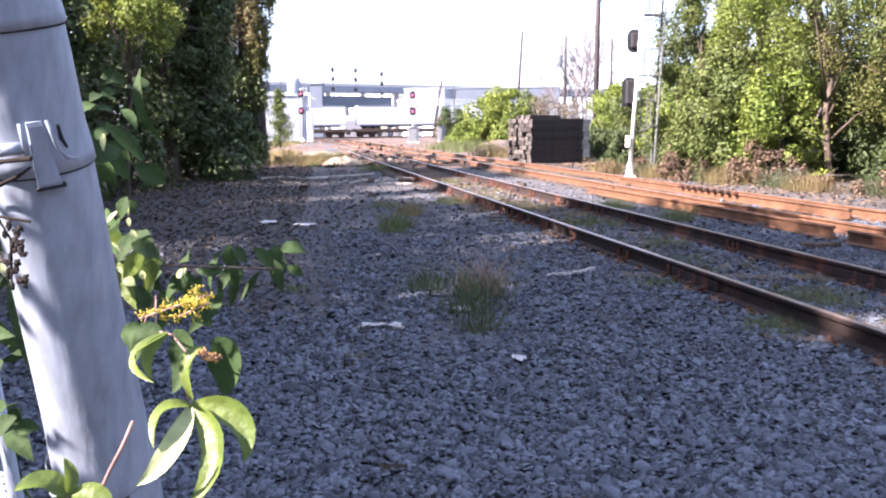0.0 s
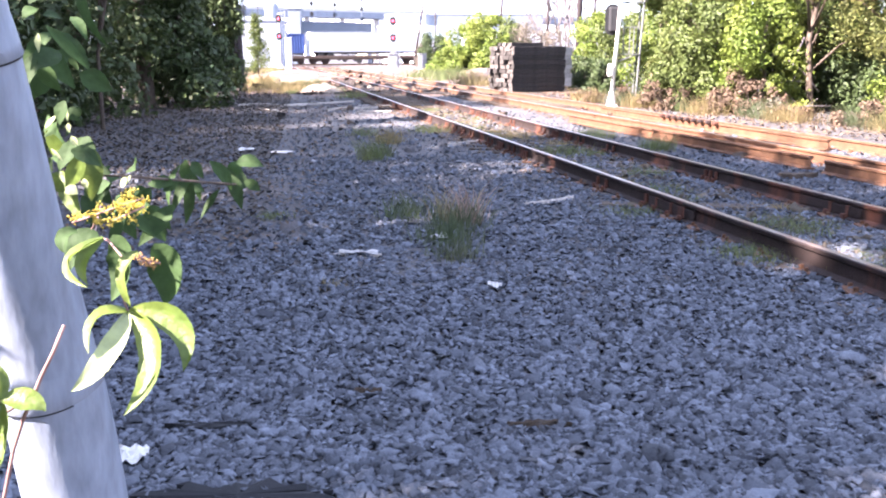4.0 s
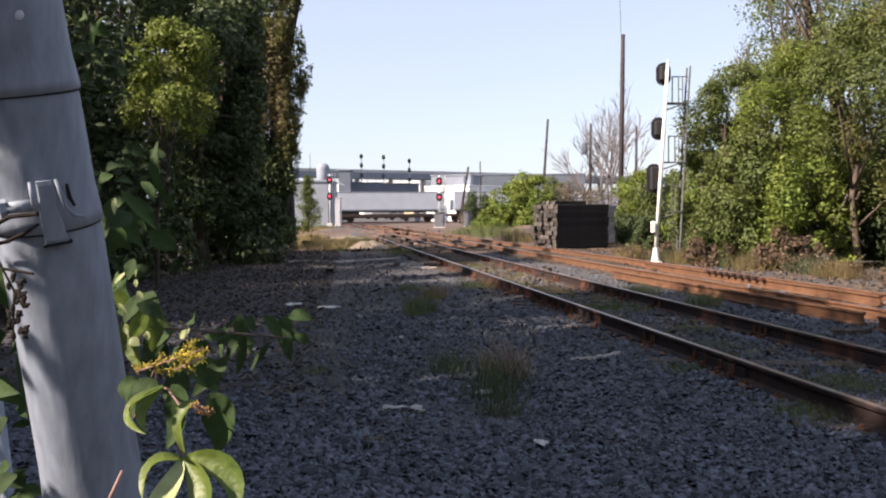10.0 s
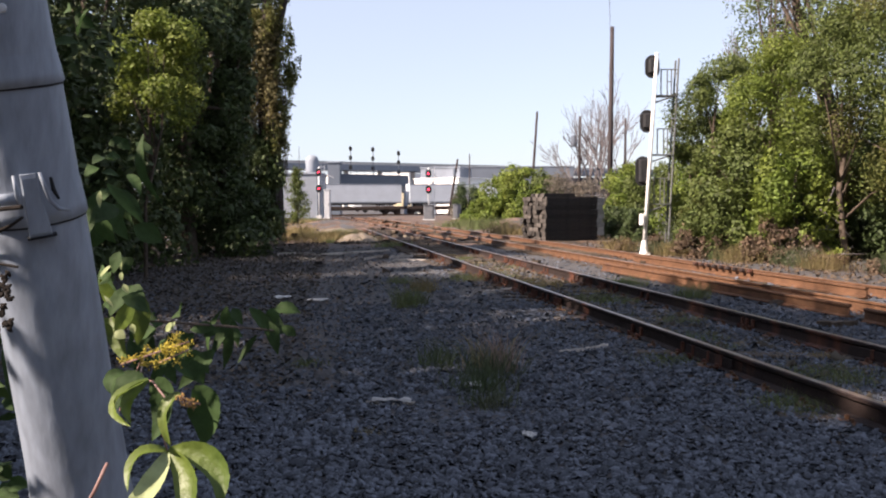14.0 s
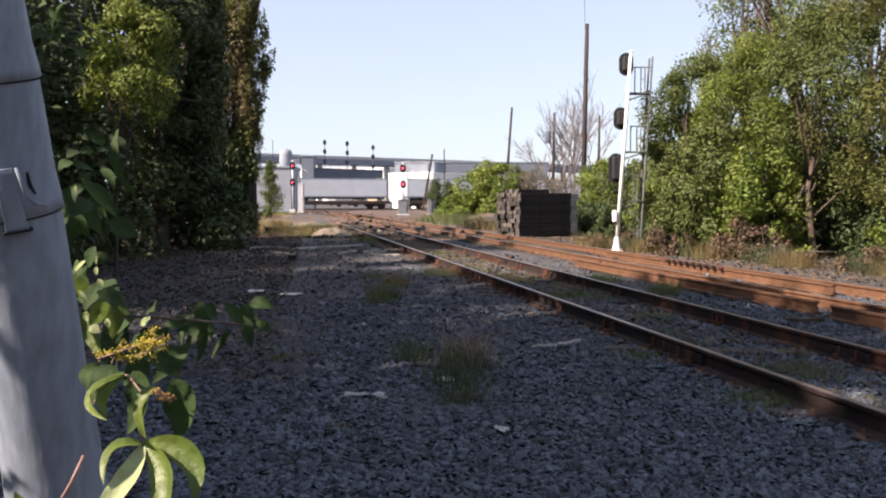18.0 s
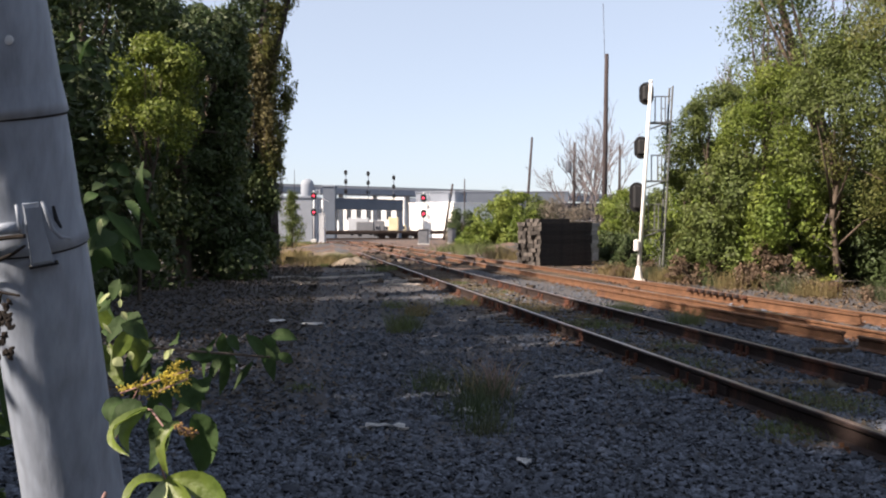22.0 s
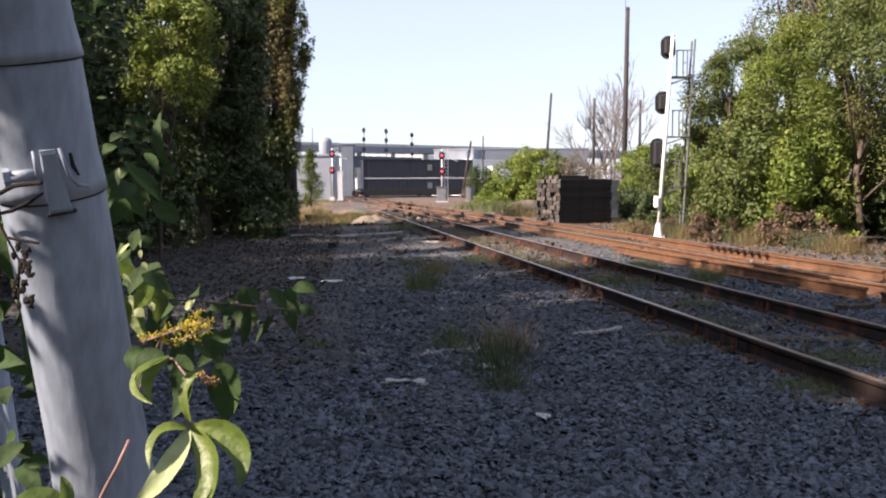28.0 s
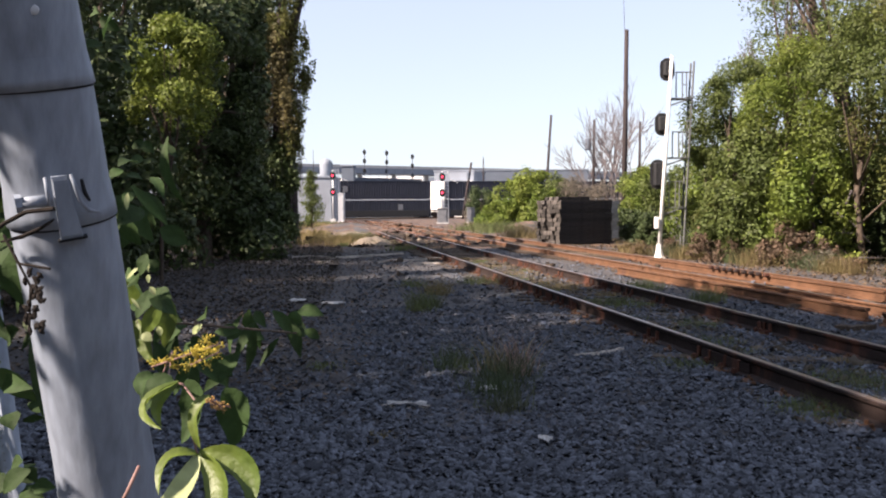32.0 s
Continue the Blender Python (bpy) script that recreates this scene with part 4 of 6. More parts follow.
# vehicles and small things glimpsed under the gantry
for px, py, far, mat, wd in ((702, 384, 150, "cream", 1.7), (652, 392, 175, "dull", 3.5), (640, 385, 210, "pale_wall", 5.0), (676, 390, 190, "dull", 2.4)):
    p = at(px, py, far)
    t = thing("parked_truck", pose(p.x, p.y, 0), "parked pale truck far behind the cross track", "truck", "parked trucks")
    part("cargo_box", Shape().box((0, 0, p.z / 2 + 0.5), (wd, 2.4, p.z - 1.0), chamfer=0.08), mat, t)
    cab = part("cab", Shape().box((wd / 2 + 0.7, 0, 1.35), (1.3, 2.2, 1.9), chamfer=0.2), mat, t)
    part("windscreen", Shape().box((wd / 2 + 0.8, -1.11, 1.8), (0.8, 0.02, 0.6)), "glass_dark", cab)
    for x in (-wd * 0.3, wd / 2 + 0.6):
        part("wheel", Shape().lathe(((0.3, -0.15), (0.5, -0.12), (0.5, 0.12), (0.3, 0.15)), 14, Matrix.Translation((x, -1.0, 0.5)) @ Matrix.Rotation(math.pi / 2, 4, "X")), "tyre", t)


def utility_pole(px, top, far, label, r=0.15, lean=0.0, box=False, wire=0.0):
    b = at(px, 405, far)
    h = at(px, top, far).z
    t = thing("utility_pole", pose(b.x, far, 0), label, "utility pole", "utility poles")
    part("shaft", Shape().tube(((0, 0, -0.3), (lean * 0.5, 0, h * 0.5), (lean, 0, h)), [r, r * 0.85, r * 0.68], 12), "pole", t, smooth=True)
    if wire:
        part("lightning_rod", Shape().tube(((lean - 0.1, 0, h - 0.6), (lean - 0.22, 0, h + wire)), 0.02, 5), "slate", t)
    if box:
        part("transformer", Shape().lathe(((0.2, 0), (0.24, 0.03), (0.24, 0.8), (0.2, 0.85)), 14, Matrix.Translation((lean - 0.45, 0, h * 0.72))), "slate", t)
        part("bracket", Shape().box((lean - 0.2, 0, h * 0.78), (0.4, 0.08, 0.08)), "slate", t)
    return t


utility_pole(1074, 97, 50, "tall dark wooden utility pole", 0.17, 0.15, wire=3.0)
utility_pole(934, 243, 75, "thin leaning wooden utility pole", 0.14, 0.65)
utility_pole(1020, 252, 62, "weathered wooden pole with a small transformer", 0.13, 0.1, box=True)
utility_pole(1101, 256, 58, "bare dark wooden utility pole", 0.11, 0.05)
utility_pole(827, 316, 128, "thin wooden pole beside the white building", 0.12, 0.05)
utility_pole(790, 325, 118, "leaning wooden pole with a small lamp box", 0.2, 1.3, box=True)
utility_pole(527, 300, 140, "thin antenna pole above the shed roof", 0.06)

# ---- signal mast with three heads, seen from behind ----
MB = Vector((5.88, 25.0, 0.0))
t = thing("signal_mast", pose(MB.x, MB.y, 0), "tall silver railway signal mast with three black heads", "signal")
LEAN = 0.34
part("mast", Shape().tube(((0, 0, 0.25), (LEAN * 0.5, 0, 3.0), (LEAN, 0, 5.85)), [0.06, 0.053, 0.045], 14), "white", t, "white painted steel mast", smooth=True)
part("base", Shape().lathe(((0.2, -0.1), (0.2, 0.02), (0.13, 0.06), (0.085, 0.3), (0.076, 0.42)), 16), "white", t)
part("cap", Shape().lathe(((0.06, 0), (0.06, 0.04), (0.02, 0.07)), 12, Matrix.Translation((LEAN, 0, 5.84))), "white", t)
for z, dx in ((5.55, -0.05), (3.95, -0.1), (2.48, -0.14)):
    x = LEAN * z / 5.85 + dx
    if z < 3:
        lamp_head(t, x, 0.28, z, tall=2, facing=1, size=0.22)
    else:
        lamp_head(t, x, 0.28, z, tall=1, facing=1, size=0.215)
part("junction_box", Shape().box((-0.1, -0.1, 1.05), (0.12, 0.14, 0.34), chamfer=0.02), "white", t)
for z in (4.68, 2.95, 1.5):
    x0 = LEAN * z / 5.85
    pf = part("platform", Shape().box((x0 + 0.38, 0.25, z), (0.62, 0.4, 0.03)), "old_steel", t, "grated steel step platform")
    part("brace", Shape().tube(((x0, 0, z - 0.22), (x0 + 0.6, 0.1, z - 0.02)), 0.022, 6), "old_steel", pf)
    for k, dx in enumerate((0.22, 0.4, 0.52)):
        part("rail_post", Shape().tube(((x0 + dx, 0.1, z), (x0 + dx, 0.1, z + 0.76)), 0.018, 6), "old_steel", pf)
    part("guard_rail", Shape().tube(((x0 + 0.2, 0.1, z + 0.76), (x0 + 0.68, 0.1, z + 0.76)), 0.018, 6), "old_steel", pf)
    part("mid_rail", Shape().tube(((x0 + 0.38, 0.1, z + 0.4), (x0 + 0.54, 0.1, z + 0.4)), 0.014, 6), "old_steel", pf)
for dy in (0.1, 0.45):
    part("ladder_rail", Shape().tube(((0.72, dy, 0), (1.01, dy, 5.75)), 0.028, 8), "old_steel", t)
k = 0.4
while k < 5.6:
    part("rung", Shape().tube(((0.72 + 0.29 * k / 5.75, 0.1, k), (0.72 + 0.29 * k / 5.75, 0.45, k)), 0.014, 6), "old_steel", t)
    k += 0.33

# ---- stack of ties ----
t = thing("tie_stack", Matrix.Translation((4.04, 34.0, 0.0)) @ Matrix.Rotation(radians(28), 4, "Z"), "tall stack of black creosoted railroad ties", "tie stack")
q = random.Random(4)


def old_tie(n, seed):
    """A tie with sawn, split ends; the ends take the weathered material."""
    w = random.Random(seed)
    sh = Shape().box((0, 0, 0), (n, 0.228, 0.174), chamfer=0.01)
    me = sh.mesh("tie", "creosote")
    me.materials.append(M["tie_end"])
    for v in me.vertices:
        v.co.x += w.uniform(-0.025, 0.025)
    for f in me.polygons:
        f.material_index = 1 if abs(f.normal.x) > 0.6 else 0
    return me


beam = [old_tie(n, i) for i, n in enumerate((2.56, 2.6, 2.64, 2.58))]
for layer in range(10):
    for k in range(7):
        part("tie", beam[q.randrange(4)], "creosote", t,
             m=pose(1.3 + (q.uniform(-0.03, 0.03) if k == 0 else q.uniform(-0.13, 0.09)), 0.12 + k * 0.236, 0.135 + layer * 0.1765, 0, q.uniform(-0.3, 0.3), q.uniform(-0.5, 0.5)))
short = old_tie(1.5, 9)
for k in range(4):
    part("tie", short, "creosote", t, m=pose(0.78 + q.uniform(-0.05, 0.05), 0.16 + k * 0.3, 0.135 + 10 * 0.1765 - 0.035, 0, 0, q.uniform(-2, 2)))
for k in range(9):
    part("grey_tie", Shape().box((0, 0, 0), (0.5, 0.2, 0.17), chamfer=0.01), "grey_wood", t, "pale grey weathered tie end", m=pose(2.74 + q.uniform(-0.1, 0.06), 0.15, 0.3 + k * 0.175, 0, 0, q.uniform(-2, 2)))
for x in (0.25, 2.3):
    part("bearer", Shape().box((x, 0.8, 0.01), (0.2, 1.75, 0.09)), "creosote", t)

# ---- vegetation ----
# trees along the siding, sunlit
RIGHT = ((8.0, 25.0, 5.7, 1.25, 0.2, "leaf_mid", 13000), (9.0, 23.6, 6.0, 1.5, 0.2, "leaf_bright", 16000), (10.3, 21.8, 6.4, 1.7, 2.0, "leaf_mid", 14000),
         (11.6, 20.6, 7.6, 1.7, 1.6, "leaf_olive_green", 13000), (12.3, 18.2, 6.8, 1.9, 0.2, "leaf_bright", 13000), (10.0, 27.6, 6.2, 1.8, 0.6, "leaf_mid", 12000),
         (13.4, 25.0, 9.8, 2.3, 2.5, "leaf_mid", 12000), (14.4, 21.0, 10.4, 2.6, 1.8, "leaf_olive_green", 13000), (12.8, 15.6, 8.0, 2.1, 0.2, "leaf_mid", 13000),
         (9.2, 29.5, 4.6, 1.6, 0.2, "leaf_mid", 9000), (16.5, 17.0, 11.0, 2.8, 0.6, "leaf_mid", 9000), (15.5, 28.0, 11.0, 3.0, 0.8, "leaf_mid", 9000),
         (12.5, 31.0, 7.2, 2.6, 0.6, "leaf_olive_green", 9000), (10.9, 28.5, 9.6, 1.5, 6.2, "leaf_mid", 2200), (14.4, 27.0, 11.8, 2.3, 6.0, "leaf_mid", 4000))
for i, (x, y, h, r, low, mat, n) in enumerate(RIGHT):
    tree("leafy_tree", x, y, h, r, low, mat, "sunlit olive-green leafy tree beside the siding" if mat == "leaf_olive_green" else "sunlit green leafy tree beside the siding", 40 + i, int(n * (1.9 if i < 7 else 1.2)), 0.088 if i < 7 else 0.11, 30, 0.08 if i < 7 else 0.13,
         group="trees along the siding")
tree("leafy_tree", 14.2, 28.5, 11.0, 2.1, 6.6, "leaf_mid", "tall leaning green tree with a sparse crown behind the siding trees", 71, 8500, 0.13, 34, 0.26, group="trees along the siding", lean=-0.27)

# bushes beyond the stack of ties; dark leaves paint the shade on the brush beside it
for i, (px, far, h, r, mat, lab) in enumerate(((890, 60, 3.6, 1.6, "leaf_bright", "bright green bush behind the tie stack"), (925, 57, 4.0, 1.7, "leaf_bright", "bright green bush behind the tie stack"),
                                               (960, 62, 3.6, 1.5, "leaf_mid", "green bush near the leaning pole"), (1000, 54, 3.4, 1.8, "dead_mix", "dry grey-brown thicket behind the ties"),
                                               (1050, 52, 3.0, 1.6, "dead_mix", "dry grey-brown thicket behind the ties"), (1112, 38, 3.3, 1.3, "leaf_bright", "yellow-green shrub behind the signal mast"),
                                               (1152, 36, 3.0, 1.2, "leaf_mid", "green shrub behind the signal mast"), (1092, 37, 1.3, 0.9, "leaf_dark", "brush beside the tie stack, its shade put into dark leaves"), (1122, 34, 1.2, 0.8, "leaf_dark", "brush beside the tie stack, its shade put into dark leaves"), (824, 89, 3.4, 1.7, "leaf_dark", "dark green shrub near the cabinets"), (812, 91, 2.6, 1.3, "dead_mix", "sparse grey-green shrub near the cabinets"),
                                               (868, 58, 2.0, 1.5, "leaf_bright", "low bright green bush behind the tie stack"), (848, 60, 1.2, 1.3, "leaf_bright", "low bright green bush behind the tie stack"),
                                               (845, 92, 2.8, 1.5, "leaf_dark", "dark green shrub near the cabinets"))):
    p = at(px, 405, far)
    tree("bush", p.x, far, h, r, 1.2 if "mast" in lab else 0.1, {"dead_mix": "leaf_grey"}.get(mat, mat), lab, 80 + i, 5200 if mat == "dead_mix" else 6000, 0.11 if mat == "dead_mix" else 0.22 if far > 40 else 0.12, 26, 0.06, group="bushes beyond the stack")

# leafless trees against the sky
def bare_tree(x, y, h, seed, label):
    q = random.Random(seed)
    t = thing("bare_tree", pose(x, y, 0), label, "tree", "bare trees")
    tw = Shape()

    def grow(p, d, n, r, depth):
        e = p + d * n
        tw.tube([p, p.lerp(e, 0.5) + Vector((q.uniform(-.05, .05) * n, q.uniform(-.05, .05) * n, 0)), e], [r, r * 0.8, r * 0.6], 5 if depth < 2 else 3, caps=False)
        if depth < 4:
            for _ in range(3 if depth else 5):
                nd = (d + Vector((q.uniform(-.6, .6), q.uniform(-.6, .6), q.uniform(-.05, .35)))).normalized()
                grow(p.lerp(e, q.uniform(0.5, 1.0)), nd, n * q.uniform(0.5, 0.75), r * 0.64, depth + 1)
    grow(Vector((0, 0, -0.1)), Vector((0, 0, 1)), h * 0.42, 0.085, 0)
    part("bare_crown", tw, "dead", t)


for i, (px, far, h) in enumerate(((1040, 60, 10.5), (1062, 56, 10.6), (1092, 60, 9.6), (1010, 64, 8.0), (1052, 63, 10.0))):
    bare_tree(at(px, 405, far).x, far, h, 20 + i, "leafless grey tree against the sky")

# tall trees on the shaded side, their shade partly put into dark leaves
LEFT = ((-7.7, 25.6, 8.4, 1.9, 0.1, 18000), (-7.15, 27.2, 8.4, 1.35, 0.1, 15000), (-9.8, 26.0, 9.0, 2.6, 0.1, 16000), (-9.2, 22.0, 9.0, 2.7, 0.1, 18000),
        (-9.2, 18.2, 5.2, 2.6, 0.1, 19000), (-8.0, 13.2, 6.8, 2.5, 0.1, 20000), (-7.6, 10.4, 9.7, 2.4, 0.1, 20000), (-8.2, 7.2, 10.7, 2.6, 0.1, 20000),
        (-13.0, 34.0, 6.6, 3.0, 0.3, 12000), (-13.0, 27.0, 11.0, 3.4, 0.3, 14000), (-12.8, 20.0, 11.0, 3.4, 0.3, 16000), (-12.0, 13.0, 8.5, 3.4, 0.3, 17000),
        (-11.5, 6.0, 14.0, 2.8, 0.3, 15000), (-11.0, 10.0, 11.6, 2.8, 0.3, 15000), (-8.6, 3.9, 11.6, 1.9, 0.3, 14000), (-8.9, 0.0, 12.0, 1.3, 0.3, 17000), (-9.3, -1.3, 12.0, 0.95, 0.3, 10000), (-13.0, -2.4, 14.5, 1.3, 0.3, 9000), (-10.6, 1.5, 13.2, 1.5, 1.5, 15000), (-10.4, 3.7, 13.6, 1.8, 1.5, 16000), (-9.4, 1.8, 12.6, 1.5, 0.3, 13000), (-12.4, 1.6, 12.0, 1.6, 0.3, 9000), (-6.7, 1.5, 7.8, 1.35, 0.2, 13000), (-6.5, 0.1, 7.2, 1.25, 0.2, 9000), (-8.4, 31.0, 9.6, 1.6, 0.1, 12000), (-6.9, 3.2, 6.8, 1.5, 0.2, 10000), (-12.0, 16.5, 7.5, 3.0, 0.3, 14000),
        (-9.0, -8.0, 9.0, 3.0, 0.3, 7000), (-9.5, -12.5, 9.0, 3.0, 0.3, 7000))
# those below y = 9 stand out of view, added to shade the yard
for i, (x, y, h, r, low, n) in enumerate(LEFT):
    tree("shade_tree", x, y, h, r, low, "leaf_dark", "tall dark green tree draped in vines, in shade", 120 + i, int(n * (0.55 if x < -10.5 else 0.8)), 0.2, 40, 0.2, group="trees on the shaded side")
# lighter leaf colour stands in for the sun on this tree
tree("young_tree", -6.3, 17.8, 5.5, 0.88, 3.3, "leaf_bright", "young green tree before the dark trees, sunlight put into lighter leaves", 160, 8500, 0.1, 26, 0.04, lean=0.1)


def vine_trunk(x, y, h):
    """A trunk wrapped in hanging brown vines."""
    t = thing("vine_draped_tree", pose(x, y, 0), "tall trunk draped in brown hanging vines", "tree")
    part("trunk", Shape().tube(((0, 0, -0.2), (0.05, 0, 3), (-0.1, 0, 7), (0.1, 0, h)), [0.62, 0.52, 0.36, 0.16], 12), "pole", t, smooth=True)
    ls = [(rs.uniform(-1.9, -0.5), rs.normal(-0.3, 0.4), z, rs.uniform(0.3, 0.7), 1.9) for z in np.arange(4.3, 9.4, 0.2)]
    part("vine_curtain", leaves("vine_curtain", clumps(9000, ls, 0.3)[0], 0.17, "leaf_olive"), "leaf_olive", t)
    ls = [(rs.uniform(-0.5, 0.35), rs.normal(-0.5, 0.2), z, rs.uniform(0.25, 0.5), 2.2) for z in np.arange(4.6, 9.3, 0.17) if rs.uniform() < 0.6]
    part("vine_curtain", leaves("vine_curtain", clumps(4200, ls, 0.3)[0], 0.16, "leaf_olive"), "leaf_olive", t)
    edge = lambda z: np.interp(z, (0.5, 3.8, 4.6, 6.0, 7.0, 7.9, 8.6, 9.3, 10.0, 12.0), (0.55, 0.5, 0.7, 0.9, 1.0, 1.5, 1.2, 0.9, 0.6, 0.4))
    ls = [(edge(z) * rs.uniform(0.3, 1.0), rs.normal(-0.1, 0.3), z, rs.uniform(0.12, 0.34), rs.uniform(1.0, 2.4)) for z in np.arange(2.8, 9.6, 0.085)]
    part("side_vine", leaves("side_vine", clumps(7500, ls, 0.2)[0], 0.14, "leaf_olive_green"), "leaf_olive_green", t)
    ls = [(rs.normal(-1.0, 0.6), rs.normal(-0.3, 0.4), z, rs.uniform(0.3, 0.7), 1.6) for z in np.arange(0.2, 5.0, 0.16)]
    ls += [(rs.uniform(-0.4, 0.6), rs.normal(-0.6, 0.15), z, rs.uniform(0.25, 0.45), 1.6) for z in np.arange(0.1, 4.4, 0.12)]
    part("dark_vine", leaves("dark_vine", clumps(14000, ls, 0.3)[0], 0.19, "leaf_dark"), "leaf_dark", t)
    part("fork", Shape().tube(((0, 0, 7.6), (0.5, 0, 9.4), (1.0, 0.1, 11.5), (1.7, 0.1, 13.5)), [0.26, 0.19, 0.13, 0.06], 9), "pole", t, smooth=True)
    ls = [(rs.uniform(-2.0, -0.1), rs.normal(0.1, 0.5), z, rs.uniform(0.25, 0.6), 1.5) for z in np.arange(8.6, 13.4, 0.13)]
    part("dark_vine", leaves("dark_vine", clumps(6000, ls, 0.3)[0], 0.19, "leaf_dark"), "leaf_dark", t)
    ls = [(0.25 * (z - 8.2) + rs.uniform(-0.75, 0.3), rs.normal(-0.1, 0.3), z, rs.uniform(0.12, 0.36), rs.uniform(1.0, 2.2)) for z in np.arange(9.0, 12.9, 0.09)]
    part("side_vine", leaves("side_vine", clumps(4600, ls, 0.2)[0], 0.15, "leaf_olive_green"), "leaf_olive_green", t)
    st = Shape()
    q = random.Random(5)
    for _ in range(60):
        a, z = q.uniform(0, 6.28), q.uniform(3, 9)
        r = q.uniform(0.5, 0.9)
        st.tube(((math.cos(a) * r, math.sin(a) * r, z), (math.cos(a) * r * 1.05, math.sin(a) * r, z - q.uniform(0.8, 2.2))), 0.02, 4)
    part("hanging_vine", st, "dead", t)
    return t


vine_trunk(-7.72, 37.5, 12.5)
sp = thing("young_cypress", pose(at(523, 405, 62).x, 62, 0), "slender green cypress-like sapling by the shed", "tree")
part("trunk", Shape().tube(((0, 0, -0.1), (0.03, 0, 2.0), (0, 0, 4.2)), [0.07, 0.05, 0.015], 8), "bark", sp, smooth=True)
q = random.Random(61)
spray = []
for i in range(58):
    z = 0.25 + 3.75 * i / 57
    a, n = q.uniform(0, 6.28), (1.55 - 0.33 * z) * q.uniform(0.4, 1.1)
    tip = Vector((math.cos(a) * n, math.sin(a) * n, z + q.uniform(0.0, 0.5)))
    if i % 4 == 0:
        part("limb", Shape().tube(((0, 0, z), tip * 0.5 + Vector((0, 0, z * 0.5)), tip), [0.018, 0.012, 0.005], 5), "bark", sp)
    f = rs.uniform(0.1, 1.05, 90)[:, None]
    spray.append(np.array((0, 0, z)) * (1 - f) + np.array(tip) * f + rs.normal(0, 0.12, (90, 3)))
part("crown", leaves("crown", np.concatenate(spray), 0.14, "leaf_mid"), "leaf_mid", sp)


# unseen trees added to close the yard behind the lookout and cut its skylight
for i in range(12):
    a = math.radians(-165 + 15 * i)
    x, y = math.cos(a) * 24 + 2, -3 + math.sin(a) * 17
    tree("unseen_tree", x, y, 9.5 + 1.5 * math.sin(i * 2.1), 3.6, 0.2, "leaf_dark", "dense unseen tree added behind the lookout to cut skylight", 200 + i, 5000, 0.42, 24, 0.2, group="trees closing the yard")

# heaps of sand, and pale ridges for sun streaks, at the end of the shade
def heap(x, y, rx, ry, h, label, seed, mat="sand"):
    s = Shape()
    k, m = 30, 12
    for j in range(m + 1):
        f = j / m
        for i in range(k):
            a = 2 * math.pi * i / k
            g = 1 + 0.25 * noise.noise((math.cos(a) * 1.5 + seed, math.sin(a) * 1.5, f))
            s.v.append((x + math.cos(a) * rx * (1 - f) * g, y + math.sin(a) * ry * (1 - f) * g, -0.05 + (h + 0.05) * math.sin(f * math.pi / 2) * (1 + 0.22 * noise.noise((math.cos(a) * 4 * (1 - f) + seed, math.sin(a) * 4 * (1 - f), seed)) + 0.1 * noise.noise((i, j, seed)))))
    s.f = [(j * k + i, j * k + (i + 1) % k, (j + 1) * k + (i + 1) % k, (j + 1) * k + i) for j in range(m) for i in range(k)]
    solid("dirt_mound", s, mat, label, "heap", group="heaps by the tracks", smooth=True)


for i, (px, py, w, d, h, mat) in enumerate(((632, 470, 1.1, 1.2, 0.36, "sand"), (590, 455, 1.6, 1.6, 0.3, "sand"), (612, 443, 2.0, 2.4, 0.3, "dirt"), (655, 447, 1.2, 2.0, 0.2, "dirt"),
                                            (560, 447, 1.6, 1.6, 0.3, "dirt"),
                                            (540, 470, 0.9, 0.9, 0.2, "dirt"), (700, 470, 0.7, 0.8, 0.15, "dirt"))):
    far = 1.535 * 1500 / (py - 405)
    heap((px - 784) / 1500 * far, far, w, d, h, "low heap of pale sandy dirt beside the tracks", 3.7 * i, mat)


# thin pale ridges that paint in streaks of sunlight on the ground
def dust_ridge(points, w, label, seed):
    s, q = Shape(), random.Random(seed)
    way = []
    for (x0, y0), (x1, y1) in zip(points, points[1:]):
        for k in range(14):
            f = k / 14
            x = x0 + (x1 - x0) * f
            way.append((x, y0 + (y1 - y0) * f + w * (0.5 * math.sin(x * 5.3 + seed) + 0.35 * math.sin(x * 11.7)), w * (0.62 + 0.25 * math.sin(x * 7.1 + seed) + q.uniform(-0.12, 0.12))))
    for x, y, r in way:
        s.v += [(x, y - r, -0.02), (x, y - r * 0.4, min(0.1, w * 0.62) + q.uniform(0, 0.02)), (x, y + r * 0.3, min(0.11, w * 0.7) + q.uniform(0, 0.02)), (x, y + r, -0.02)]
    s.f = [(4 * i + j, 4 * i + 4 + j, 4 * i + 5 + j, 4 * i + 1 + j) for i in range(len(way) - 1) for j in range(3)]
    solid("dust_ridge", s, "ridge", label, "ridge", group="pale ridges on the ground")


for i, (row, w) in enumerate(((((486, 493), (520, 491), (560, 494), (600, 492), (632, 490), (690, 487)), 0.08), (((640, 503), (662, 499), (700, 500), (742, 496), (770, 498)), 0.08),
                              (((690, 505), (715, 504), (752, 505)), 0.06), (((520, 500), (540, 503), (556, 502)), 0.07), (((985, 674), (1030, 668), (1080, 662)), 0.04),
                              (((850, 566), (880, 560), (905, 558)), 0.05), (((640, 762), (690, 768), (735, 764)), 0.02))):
    dust_ridge([((px - 784) / 1500 * 2302.5 / (py - 405), 2302.5 / (py - 405)) for px, py in row], w, "thin pale ridge standing in for a sun streak on the ground", i)

